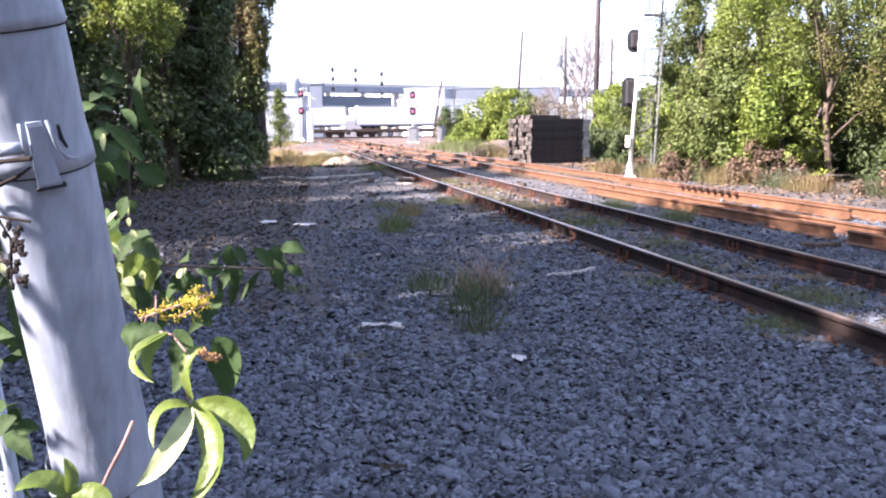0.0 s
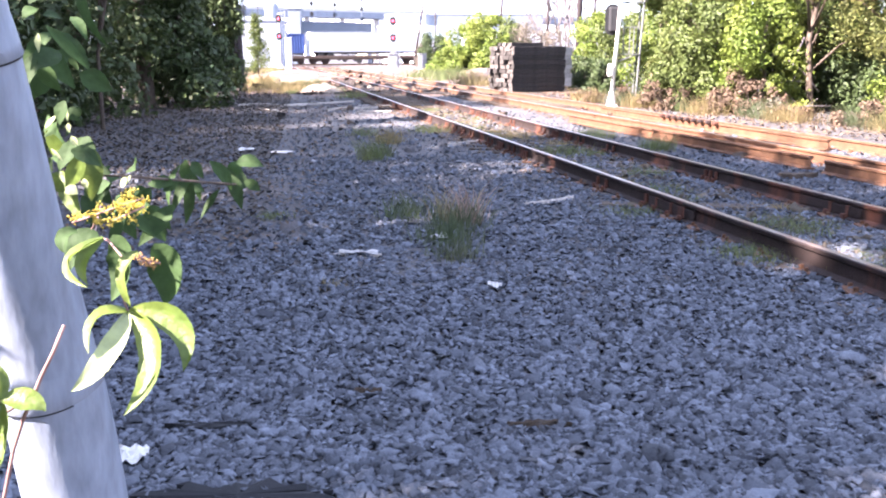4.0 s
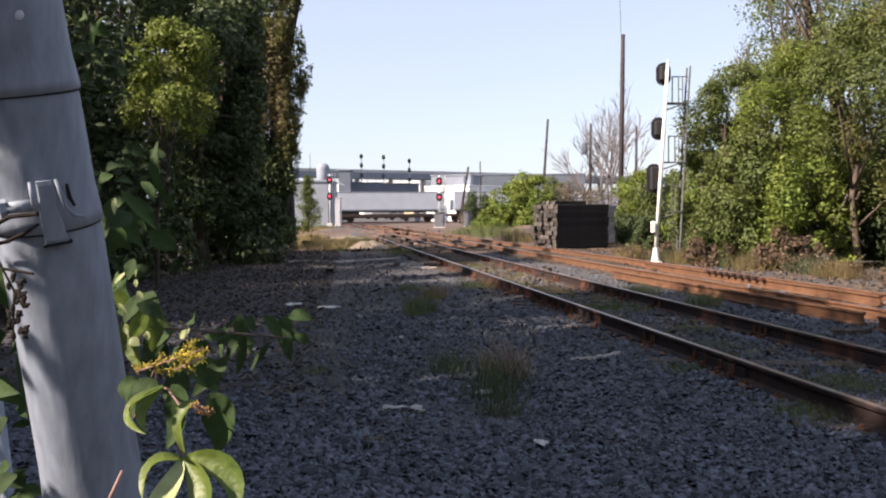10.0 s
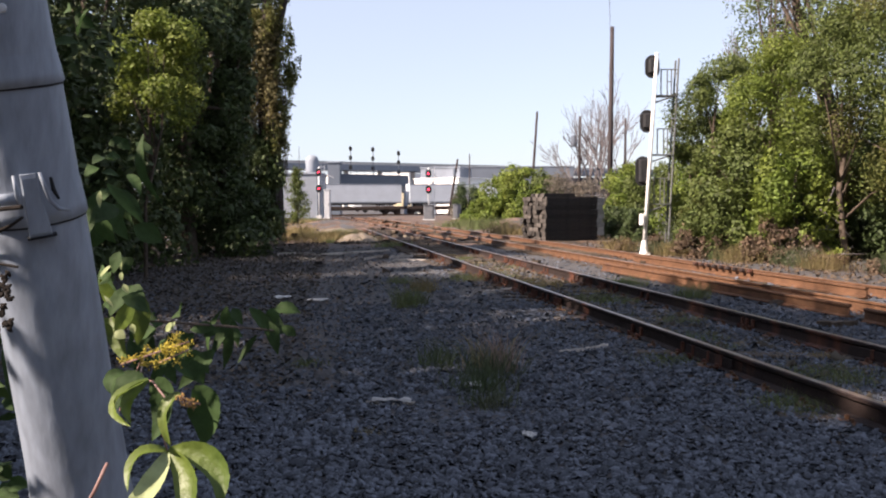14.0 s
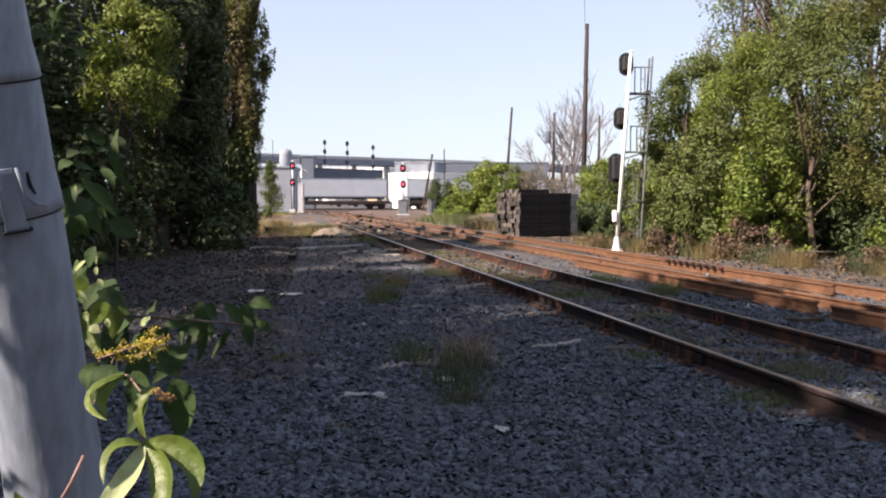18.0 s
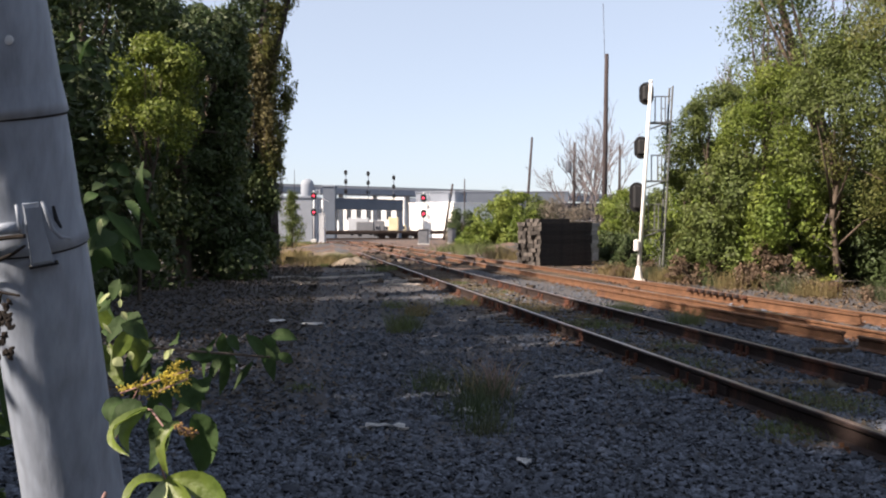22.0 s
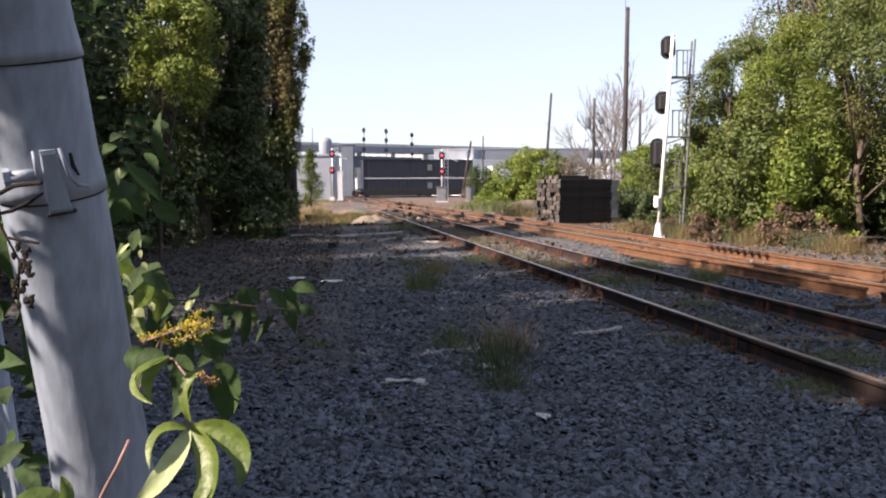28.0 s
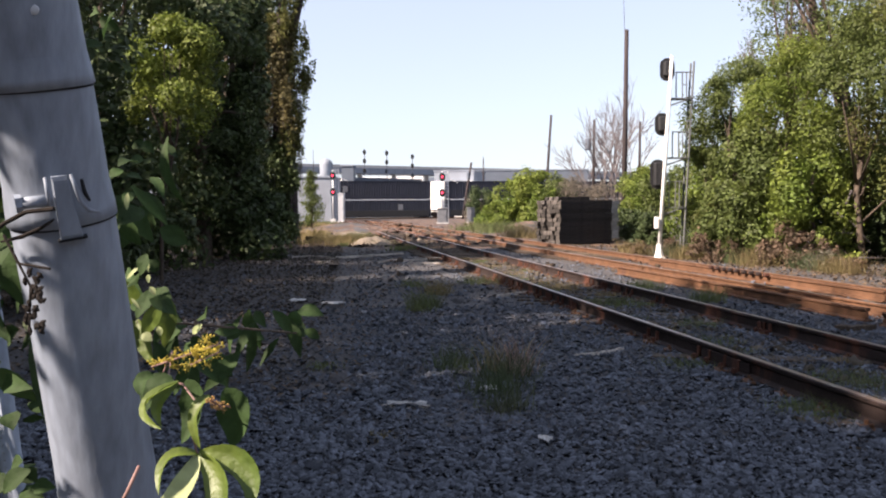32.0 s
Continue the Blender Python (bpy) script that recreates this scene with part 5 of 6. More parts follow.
# brown dirt towards the crossing
lot, ly = Shape(), list(np.arange(31.0, 118.0, 1.0))
lx = list(np.linspace(-1, 1, 46))
for y in ly:
    for u in lx:
        x = u * 15 - 2 - 0.13 * (y - 45)
        edge = abs(u) > 0.96 or y < 31.5 or y > 116
        wob = 1.1 * noise.noise((x * 0.5, y * 0.2, 9))
        lot.v.append((x, y + (wob if y < 33 else 0), -0.12 if edge else hump(x, y) + 0.006 + 0.08 * noise.noise((x * 0.9, y * 0.5, 3)) + 0.06 * noise.noise((x * 2.7, y * 1.7, 5))))
lot.f = [(j * 46 + i, j * 46 + i + 1, (j + 1) * 46 + i + 1, (j + 1) * 46 + i) for j in range(len(ly) - 1) for i in range(45)]
solid("dirt_lot", lot, "dirt", "brown rutted dirt towards the crossing", "ground", "structure", smooth=True)

# long switch timbers between the two tracks
timber = Shape().box((0, 0, 0), (3.6, 0.23, 0.16), chamfer=0.014).mesh("switch_timber", "creosote")
sw = thing("switch_timbers", pose(0, 0, 0), "dark long switch timbers and closing rails between the tracks", "railroad switch")
q = random.Random(77)
for i in range(22):
    y = 33 + i * 1.05
    part("timber", timber, "creosote", sw, m=pose(6.3 - 0.182 * y - 1.4 * (i % 2) + q.uniform(-0.2, 0.2), y, -0.005 + q.uniform(0, 0.02), 0, 0, 10 + q.uniform(-2, 2)))
for dx in (0.0, 1.46):
    part("closing_rail", Shape().tube([Vector((6.2 + dx - 0.1753 * y - 0.0013 * (y - 33) ** 2, y, 0.12)) for y in range(33, 80, 3)], 0.06, 6), "rust", sw, "rust-brown curved rail")

bare_tree(10.4, 28.6, 9.6, 31, "half-bare grey tree above the siding trees")
bare_tree(12.4, 29.5, 12.0, 33, "half-bare grey tree above the siding trees")

for i in (0, 1, 5, 6, 7, 8):
    q = random.Random(900 + i)
    y = 15.2 + i * 1.35
    tree("bush", 16.3 - 0.345 * y + q.uniform(-0.2, 0.5), y, q.uniform(2.2, 3.6), q.uniform(1.0, 1.3), 0.1, ("leaf_mid", "leaf_olive_green", "leaf_bright")[i % 3],
         "leafy green bush at the foot of the siding trees", 910 + i, 9000, 0.12, 26, 0.05, group="bushes along the siding")
# dark-leaved backdrop that paints the shaded hollow under the trees
for i, (x, y, h, r) in enumerate(((10.9, 24.2, 3.0, 1.3), (12.2, 23.2, 3.2, 1.5), (13.6, 22.0, 3.4, 1.5), (12.6, 25.2, 3.6, 1.6), (14.6, 20.4, 3.4, 1.5), (11.3, 22.6, 1.5, 0.9), (12.0, 21.2, 1.2, 0.8), (13.2, 19.4, 1.6, 1.0))):
    tree("bush", x, y, h, r, 0.05, "leaf_dark", "undergrowth beneath the siding trees, dark to paint their hollow shade", 930 + i, 9000 if h > 2 else 5000, 0.13, 24, 0.05, group="undergrowth along the siding")
snag = thing("broken_trunk", pose(10.55, 22.6, 0), "pale broken trunk with tan dead leaves among the siding trees", "tree")
part("trunk", Shape().tube(((0, 0, -0.15), (0.05, 0, 1.2), (-0.05, 0.05, 2.6), (-0.2, 0.1, 4.0)), [0.16, 0.13, 0.1, 0.06], 10), "bark", snag, smooth=True)
part("dead_leaves", leaves("dead_leaves", clumps(900, [(0.02 + rs.normal(0, 0.06), -0.12, z, rs.uniform(0.1, 0.2), 1.0) for z in np.arange(0.7, 2.5, 0.17)], 0.3)[0], 0.11, "leaf_olive"), "leaf_olive", snag)
for x0, y0, z0, x1, y1, z1 in ((9.7, 22.0, 1.35, 10.4, 21.6, 0.55), (9.35, 21.9, 0.75, 10.1, 21.7, 0.8), (9.2, 21.0, 0.12, 10.3, 20.7, 0.25), (9.9, 21.6, 1.9, 9.75, 21.9, 1.2)):
    fb = thing("fallen_branch", pose(x0, y0, z0), "thin pale dead branch under the siding trees", "branch", "dead branches")
    d = Vector((x1 - x0, y1 - y0, z1 - z0))
    part("stick", Shape().tube(((0, 0, 0), d * 0.45 + Vector((0.03, 0, 0.06)), d), [0.028, 0.022, 0.01], 7), "dead", fb, smooth=True)
    part("side_twig", Shape().tube((d * 0.5 + Vector((0.03, 0, 0.05)), d * 0.75 + Vector((0.0, 0.05, 0.22))), [0.012, 0.005], 5), "dead", fb)
# ---- the leaning post ----
POST = [Vector(p) for p in ((-0.318, 0.852, -0.25), (-0.318, 0.852, 0.4), (-0.319, 0.85, 0.7), (-0.321, 0.841, 0.9), (-0.325, 0.822, 1.1), (-0.327, 0.808, 1.2), (-0.33, 0.792, 1.3),
                             (-0.334, 0.772, 1.4), (-0.338, 0.75, 1.5), (-0.342, 0.725, 1.6), (-0.347, 0.698, 1.7), (-0.353, 0.667, 1.8), (-0.365, 0.598, 2.0), (-0.385, 0.5, 2.3))]
post = thing("fence_post", pose(0, 0, 0), "leaning galvanized steel fence post with bolted bands", "fence post")


def on_post(z):
    """The middle of the slightly bowed pipe at a height."""
    for p, q in zip(POST, POST[1:]):
        if z <= q.z:
            return p.lerp(q, (z - p.z) / (q.z - p.z))
    return POST[-1]


PDIR = (on_post(1.65) - on_post(1.4)).normalized()
part("pipe", Shape().tube([on_post(-0.25 + 2.55 * i / 51) + Vector((0.004, 0, 0)) * min(1, max(0, (1.34 - (-0.25 + 0.05 * i)) * 6)) for i in range(52)], [0.0425 + 0.0042 * min(1, max(0, (1.34 - (-0.25 + 0.05 * i)) * 6)) for i in range(52)], 40), "galv", post, smooth=True)


def band(z0, z1, r=0.0448):
    a, b = on_post(z0), on_post(z1)
    fat = r - 0.0448
    o = part("band", Shape().tube([a - PDIR * 0.0004, a, a.lerp(b, 0.35), b], [r - 0.0012, r, 0.0442 + fat, 0.04265 + fat], 40, caps=False), "galv", post, "galvanized band round the pipe", smooth=True)
    part("seam", Shape().tube([a - PDIR * 0.0022, a - PDIR * 0.0005], 0.0434 + fat, 40, caps=False), "tyre", o, "dark seam below the band", smooth=True)
    return o


band(1.628, 1.652)
b2 = band(1.519, 1.549)
band(1.222, 1.25, 0.0492)
# folded lug, ears and bolt on the middle band
lug_c = Vector((-0.318, 0.7035, 1.528))
out = (lug_c - on_post(1.537)).normalized()
side = PDIR.cross(-out).normalized()
side = side if side.x > 0 else -side
tilt = Matrix.Translation(lug_c) @ Matrix((side, -out, PDIR)).transposed().to_4x4()


def plate(points, depth, name, mat="galv", label=""):
    """A flat piece cut to an outline of (across, up), standing proud of the band, with a bevelled rim."""
    k = len(points)
    cx, cz = sum(p[0] for p in points) / k, sum(p[1] for p in points) / k
    sh = Shape()
    for y, g in ((0.006, 1.0), (-depth + 0.0012, 1.0), (-depth, 0.88)):
        sh.v += [tilt @ Vector((cx + (x - cx) * g, y, cz + (z - cz) * g)) for x, z in points]
    sh.f = [(r * k + j, r * k + (j + 1) % k, (r + 1) * k + (j + 1) % k, (r + 1) * k + j) for r in range(2) for j in range(k)] + [tuple(range(2 * k, 3 * k))]
    return part(name, sh, mat, b2, label)


plate(((-0.006, 0.026), (0.006, 0.026), (0.0072, 0.002), (0.009, -0.012), (0.0105, -0.026), (-0.0072, -0.026), (-0.0068, -0.01)), 0.0045, "lug")
# thin black plate that paints the shadow under the lug
plate(((-0.009, -0.0262), (0.0135, -0.0258), (0.0135, -0.0276), (-0.009, -0.0282)), 0.005, "lug_shadow_gap", "tyre", "dark plate for the shadow under the lug")
part("ear", Shape().tube([tilt @ Vector(p) for p in ((-0.0105, -0.006, 0.027), (-0.0108, -0.009, 0.014), (-0.0105, -0.007, 0.001))], [0.0014, 0.0017, 0.0014], 10), "galv", b2, smooth=True)
part("ear", Shape().tube([tilt @ Vector(p) for p in ((0.0085, -0.006, 0.027), (0.0105, -0.009, 0.016), (0.0125, -0.008, 0.004), (0.018, -0.004, -0.005), (0.026, 0.0, -0.0085))], [0.0014, 0.0017, 0.0018, 0.0017, 0.0012], 10), "galv", b2, smooth=True)
part("slot", Shape().tube([tilt @ Vector((x, y, z)) for x, y, z in ((0.0165, -0.001, 0.021), (0.017, -0.0008, 0.01), (0.02, 0.0, 0.002))], [0.0012, 0.0018, 0.001], 8), "tyre", b2, "dark slot in the band")
part("bolt", Shape().tube((tilt @ Vector((-0.031, -0.002, 0.008)), tilt @ Vector((-0.009, -0.004, 0.008))), 0.0048, 12), "galv", b2, smooth=True)
part("bolt_head", Shape().tube((tilt @ Vector((-0.035, -0.001, 0.008)), tilt @ Vector((-0.03, -0.001, 0.008))), 0.0075, 6), "galv", b2)
part("band_lip", Shape().tube([tilt @ Vector(p) for p in ((-0.009, -0.003, -0.008), (-0.02, -0.002, -0.014), (-0.034, 0.004, -0.02), (-0.05, 0.022, -0.026))], [0.001, 0.0016, 0.0018, 0.001], 8), "dark_twig", b2, smooth=True)
part("rivet", Shape().lathe(((0.004, 0), (0.0034, 0.001), (0.0015, 0.0016)), 12, Matrix.Translation(on_post(1.685) + Vector((0.026, -0.0335, -0.006))) @ Matrix.Rotation(math.pi / 2, 4, "X")), "pale_wall", post)

# second, farther post of the fence and its mesh wire are mostly hidden by leaves
low, high = Vector((-0.590, 1.129, 1.096)), Vector((-0.602, 1.135, 1.178))
lean_way = (high - low) / (high.z - low.z)
p2 = thing("fence_post", Matrix.Translation(low - lean_way * low.z), "thin leaning galvanized fence pole half hidden by vine leaves", "fence post")
part("pipe", Shape().tube((lean_way * -0.2, lean_way * 0.6, lean_way * 1.45), 0.0145, 20), "galv", p2, smooth=True)
knurl = Shape()
for k in range(60):
    knurl.tube((lean_way * (0.85 + 0.01 * k) + Vector((-0.016, -0.003, 0)), lean_way * (0.853 + 0.01 * k) + Vector((0.001, -0.0148, 0))), 0.0014, 5)
part("twisted_wire", knurl, "galv_dull", p2, "ridged wire wound along the pole")

# ---- creeper on the post ----
def blade(s, p, q, width, up=(0, 0, 1), droop=0.25, fold=0.25, k=8):
    """One pointed leaflet from p to its tip q, folded along its rib and drooping."""
    p, q = Vector(p), Vector(q)
    d = q - p
    n = d.length
    f = d.normalized()
    up = Vector(up)
    side = f.cross(up)
    side = side.normalized() if side.length > 0.05 else Vector((1, 0, 0))
    nrm = side.cross(f)
    vs, fs = [], []
    for i in range(k + 1):
        a = i / k
        w = width * 0.5 * (math.sin(math.pi * min(1, a * 1.02 + 0.02)) ** 0.75) * (1.25 - 0.5 * a)
        c = p + f * n * a + nrm * (droop * n * (4 * a * (1 - a)) * 0.5)
        for e in (-1, -0.5, 0, 0.5, 1):
            wav = 0.06 * w * math.sin(a * 17 + e * 2)
            vs.append(c + side * (w * e) + nrm * (abs(e) * fold * w + wav))
    for i in range(k):
        for j in range(4):
            fs.append((i * 5 + j, i * 5 + j + 1, (i + 1) * 5 + j + 1, (i + 1) * 5 + j))
    s.add(vs, fs)


vine = thing("creeper_vine", pose(0, 0, 0), "green creeper vine with palmate leaves climbing the post", "vine")


def curled(p, c, q, width, mat="creeper", twist=0.0, fold=0.42, k=10):
    """A drooping leaflet whose rib bends from p past c to its tip q."""
    p, c, q = Vector(p), Vector(c), Vector(q)
    s = Shape()
    for i in range(k + 1):
        a = i / k
        m = p * (1 - a) ** 2 + c * (2 * a * (1 - a)) + q * a * a
        d = ((c - p) * (1 - a) + (q - c) * a).normalized()
        face = (Matrix.Rotation(twist + 0.5 * math.sin(3 * a), 3, d) @ Vector((0.1, -0.9, 0.35)))
        side = d.cross(face).normalized()
        nrm = side.cross(d)
        w = width * 0.5 * (math.sin(math.pi * min(1, a * 0.97 + 0.03)) ** 0.8) * (1.2 - 0.35 * a)
        for e in (-1, -0.5, 0, 0.5, 1):
            s.v.append(m + side * (w * e) + nrm * (abs(e) ** 1.4 * fold * w + 0.05 * w * math.sin(a * 19 + e * 2)))
    s.f = [(i * 5 + j, i * 5 + j + 1, (i + 1) * 5 + j + 1, (i + 1) * 5 + j) for i in range(k) for j in range(4)]
    return part("leaflet", s, mat, vine, smooth=True)


def stalk(points, r=0.0016):
    return part("stem", Shape().tube(points, r, 7), "stem", vine, smooth=True)


DOWN = pose(0.0100, 0.0080, 1.5185, 76.720, 0.161, -1.098)


def v6(px, py, far):
    """A place near the post, in the outlook tilted down."""
    return DOWN @ Vector(((px - 784) / 1500 * far, (441 - py) / 1500 * far, -far))


# each row: base, bend and tip of a leaflet, distance of each, width, twist
CURLS = ((291, 506, 0.70, 218, 498, 0.68, 228, 576, 0.67, 0.014, 0.4, "creeper"), (291, 508, 0.70, 269, 597, 0.67, 199, 637, 0.66, 0.019, -0.15, "creeper_pale"),
         (291, 508, 0.70, 262, 540, 0.69, 238, 598, 0.68, 0.007, 0.6, "creeper"), (293, 506, 0.70, 384, 577, 0.68, 286, 678, 0.67, 0.023, 0.1, "creeper"),
         (295, 505, 0.70, 414, 502, 0.70, 383, 607, 0.69, 0.021, -0.2, "creeper"), (308, 408, 0.70, 266, 431, 0.69, 297, 502, 0.70, 0.014, 0.3, "creeper"),
         (250, 384, 0.71, 150, 425, 0.69, 227, 466, 0.67, 0.012, 0.4, "creeper"), (251, 386, 0.71, 194, 420, 0.70, 226, 463, 0.69, 0.010, -0.5, "creeper"),
         (205, 372, 0.72, 180, 380, 0.71, 186, 410, 0.71, 0.016, 0.1, "creeper_dark"), (262, 385, 0.74, 310, 420, 0.74, 262, 492, 0.74, 0.030, 0.2, "creeper_dark"),
         (330, 400, 0.74, 372, 430, 0.75, 350, 500, 0.75, 0.030, -0.2, "creeper_dark"), (240, 380, 0.75, 205, 390, 0.74, 195, 440, 0.74, 0.026, 0.2, "creeper_dark"),
         (85, 650, 0.64, 40, 610, 0.63, -12, 640, 0.62, 0.019, 0.4, "creeper"), (85, 650, 0.64, 92, 615, 0.64, 74, 586, 0.64, 0.010, 0.2, "creeper"),
         (85, 650, 0.64, 135, 640, 0.64, 160, 668, 0.64, 0.016, -0.8, "creeper"), (85, 650, 0.64, 112, 715, 0.64, 66, 784, 0.63, 0.020, 0.3, "creeper"),
         (85, 650, 0.64, 50, 690, 0.63, 8, 690, 0.62, 0.018, -0.3, "creeper"), (30, 716, 0.63, 20, 770, 0.62, 18, 846, 0.61, 0.020, 0.2, "creeper"),
         (30, 716, 0.63, -10, 740, 0.62, -20, 800, 0.61, 0.018, 0.2, "creeper"), (30, 716, 0.63, 55, 760, 0.63, 40, 800, 0.62, 0.014, -0.6, "creeper_dark"),
         (30, 716, 0.63, -5, 700, 0.62, -30, 690, 0.62, 0.018, 0.6, "creeper"))
for x0, y0, d0, x1, y1, d1, x2, y2, d2, w, tw, mat in CURLS:
    curled(v6(x0, y0, d0), v6(x1, y1, d1), v6(x2, y2, d2), w, mat, tw)
stalk([v6(291, 506, 0.70), v6(278, 470, 0.702), v6(285, 420, 0.705), v6(258, 388, 0.71), v6(232, 386, 0.76), Vector((-0.31, 0.93, 1.37)), Vector((-0.375, 0.97, 1.25)), Vector((-0.38, 0.98, 0.6)), Vector((-0.38, 0.98, -0.02))], 0.0009)
stalk([Vector((-0.36, 0.60, -0.02)), Vector((-0.345, 0.62, 0.45)), Vector((-0.335, 0.61, 0.85)), v6(70, 900, 0.66), v6(92, 800, 0.657), v6(106, 730, 0.655), v6(122, 680, 0.65), v6(140, 640, 0.648), v6(152, 610, 0.645), v6(172, 570, 0.64), v6(190, 526, 0.64)], 0.0014)
stalk([v6(85, 650, 0.64), v6(60, 680, 0.635), v6(30, 716, 0.63), v6(0, 730, 0.63)], 0.0011)
stalk([v6(-10, 700, 0.66), v6(60, 690, 0.66), v6(118, 655, 0.65)], 0.0013)

# flower sprays: stalked umbels of small buds
q = random.Random(9)
for x0, y0, x1, y1, n, sp in ((252, 702, 372, 662, 13, 9), (318, 700, 372, 676, 9, 12), (362, 772, 390, 772, 4, 8)):
    s, twigs = Shape(), Shape()
    stem_a, stem_b = at(x0, y0, 0.695), at(x1, y1, 0.70)
    for u in range(n):
        a = (u + q.random()) / n
        root = stem_a.lerp(stem_b, a)
        c = root + Vector((q.gauss(0, sp), q.gauss(0, 14), q.gauss(2, sp * 0.7))) / 2150
        twigs.tube((root, root.lerp(c, 0.6) + Vector((0, 0, 0.0012)), c), 0.0004, 4)
        for _ in range(16):
            p = c + Vector((q.gauss(0, 1), q.gauss(0, 1), q.gauss(0.3, 0.8))) * 0.0027
            r = q.uniform(0.0005, 0.00105)
            s.lathe(((r * 0.5, -r), (r, -r * 0.2), (r * 0.9, r * 0.5), (r * 0.3, r)), 6, Matrix.Translation(p))
            twigs.tube((c, p), 0.0002, 3, caps=False)
    part("flower_spray", s, "flower" if n > 5 else "bud", vine, "yellow-green flower buds" if n > 5 else "reddish young buds")
    part("flower_stalk", twigs, "flower" if n > 5 else "stem", vine)
    stalk([stem_a, stem_b], 0.0007)

# larger leaves beside and behind the post; a darker copy paints those in shade
bush = thing("creeper_bush", pose(0, 0, 0), "dense creeper leaves crowding behind the fence post", "vine")


def leaf_cluster(x0, y0, x1, y1, z0, z1, n, size, mat, seed, light=0.0):
    q = random.Random(seed)
    s, bright = Shape(), Shape()
    for _ in range(n):
        p = at(q.uniform(x0, x1), q.uniform(y0, y1), 1.0)
        far = q.uniform(z0, z1)
        p = at((p.x) * 1500 + 784, 405 - (p.z - 1.535) * 1500, far)
        a = q.uniform(0, 6.28)
        d = Vector((math.cos(a) * 0.7, q.uniform(-0.5, 0.5), -abs(q.gauss(0.5, 0.5)))) * size * q.uniform(0.6, 1.2)
        blade(bright if q.random() < light else s, p, p + d, size * q.uniform(0.3, 0.48), (q.uniform(-.6, .6), -0.7, q.uniform(0.1, 0.9)), q.uniform(0, 0.4), k=5)
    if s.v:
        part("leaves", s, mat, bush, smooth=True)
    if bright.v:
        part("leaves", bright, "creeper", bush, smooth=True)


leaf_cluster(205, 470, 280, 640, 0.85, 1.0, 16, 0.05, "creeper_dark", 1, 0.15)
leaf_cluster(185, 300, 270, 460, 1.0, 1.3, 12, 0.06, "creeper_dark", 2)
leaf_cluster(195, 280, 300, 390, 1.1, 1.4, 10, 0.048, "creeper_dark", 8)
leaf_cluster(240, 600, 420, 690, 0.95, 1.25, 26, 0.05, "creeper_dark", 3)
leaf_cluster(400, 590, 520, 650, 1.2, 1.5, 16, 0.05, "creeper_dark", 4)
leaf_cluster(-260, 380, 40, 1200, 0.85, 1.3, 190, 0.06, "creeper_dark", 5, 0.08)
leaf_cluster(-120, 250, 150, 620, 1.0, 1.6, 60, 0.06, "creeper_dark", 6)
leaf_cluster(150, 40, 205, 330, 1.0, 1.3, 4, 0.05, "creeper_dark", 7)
# unseen leaves added to shade the upper post and the leaves behind it
over = Shape()
q = random.Random(17)
for _ in range(70):
    p = Vector((q.uniform(-1.1, -0.62), q.uniform(0.22, 0.72), 0))
    p.z = 1.74 + (-0.36 - p.x) * 0.8 + q.uniform(-0.12, 0.5)
    a = q.uniform(0, 6.28)
    blade(over, p, p + Vector((math.cos(a) * 0.06, math.sin(a) * 0.06, q.uniform(-0.06, 0.01))), q.uniform(0.022, 0.034), (-0.6, 0, 0.8), k=5)
for _ in range(260):
    p = Vector((q.uniform(-1.7, -0.95), q.uniform(0.72, 1.4), q.uniform(1.7, 2.7)))
    a = q.uniform(0, 6.28)
    blade(over, p, p + Vector((math.cos(a) * 0.09, math.sin(a) * 0.09, q.uniform(-0.08, 0.01))), q.uniform(0.04, 0.06), (-0.6, 0, 0.8), k=5)
# small pale blades paint the sun glints on leaf edges
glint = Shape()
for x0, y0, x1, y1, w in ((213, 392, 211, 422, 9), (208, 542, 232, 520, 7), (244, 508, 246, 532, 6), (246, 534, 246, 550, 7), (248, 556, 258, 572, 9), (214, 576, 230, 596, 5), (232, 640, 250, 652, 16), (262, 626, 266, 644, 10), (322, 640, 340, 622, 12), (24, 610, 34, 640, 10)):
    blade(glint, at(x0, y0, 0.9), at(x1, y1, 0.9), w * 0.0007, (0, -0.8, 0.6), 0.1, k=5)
part("leaves", glint, "creeper_pale", bush, "pale leaf blades standing in for sun glints", smooth=True)
part("leaves", over, "creeper", bush, "creeper leaves added out of view to cast shade", smooth=True)
# an unseen spray of leaves, added towards the sun, dapples the post's sunny side
shade = Shape()
q = random.Random(23)
SUNWARD = Vector((-0.7199, -0.3205, 0.6157))
for z0, z1, n in ((1.56, 1.80, 150), (1.398, 1.415, 12), (1.342, 1.356, 9), (1.20, 1.27, 14), (1.3, 1.5, 5)):
    for _ in range(n):
        p = on_post(q.uniform(z0, z1)) + Vector((0.4, -0.9, 0)) * q.uniform(-0.06, 0.07) + SUNWARD * q.uniform(0.6, 1.4)
        a = q.uniform(0, 6.28)
        big = 0.05 if z1 - z0 > 0.1 else 0.03
        blade(shade, p, p + Vector((math.cos(a), math.sin(a), q.uniform(-0.7, 0.1))) * big, big * q.uniform(0.4, 0.6), (-0.6, 0, 0.8), k=5)
part("leaves", shade, "creeper", bush, "creeper leaves added out of view to cast shade", smooth=True)
br = Shape()
br.tube([at(-200, 1500, 1.0), at(-60, 900, 1.0), at(-20, 300, 1.1)], 0.004, 6)
br.tube([at(222, 618, 0.95), at(330, 622, 1.0), at(500, 635, 1.3)], 0.0016, 6)
part("twig", br, "bark", bush)

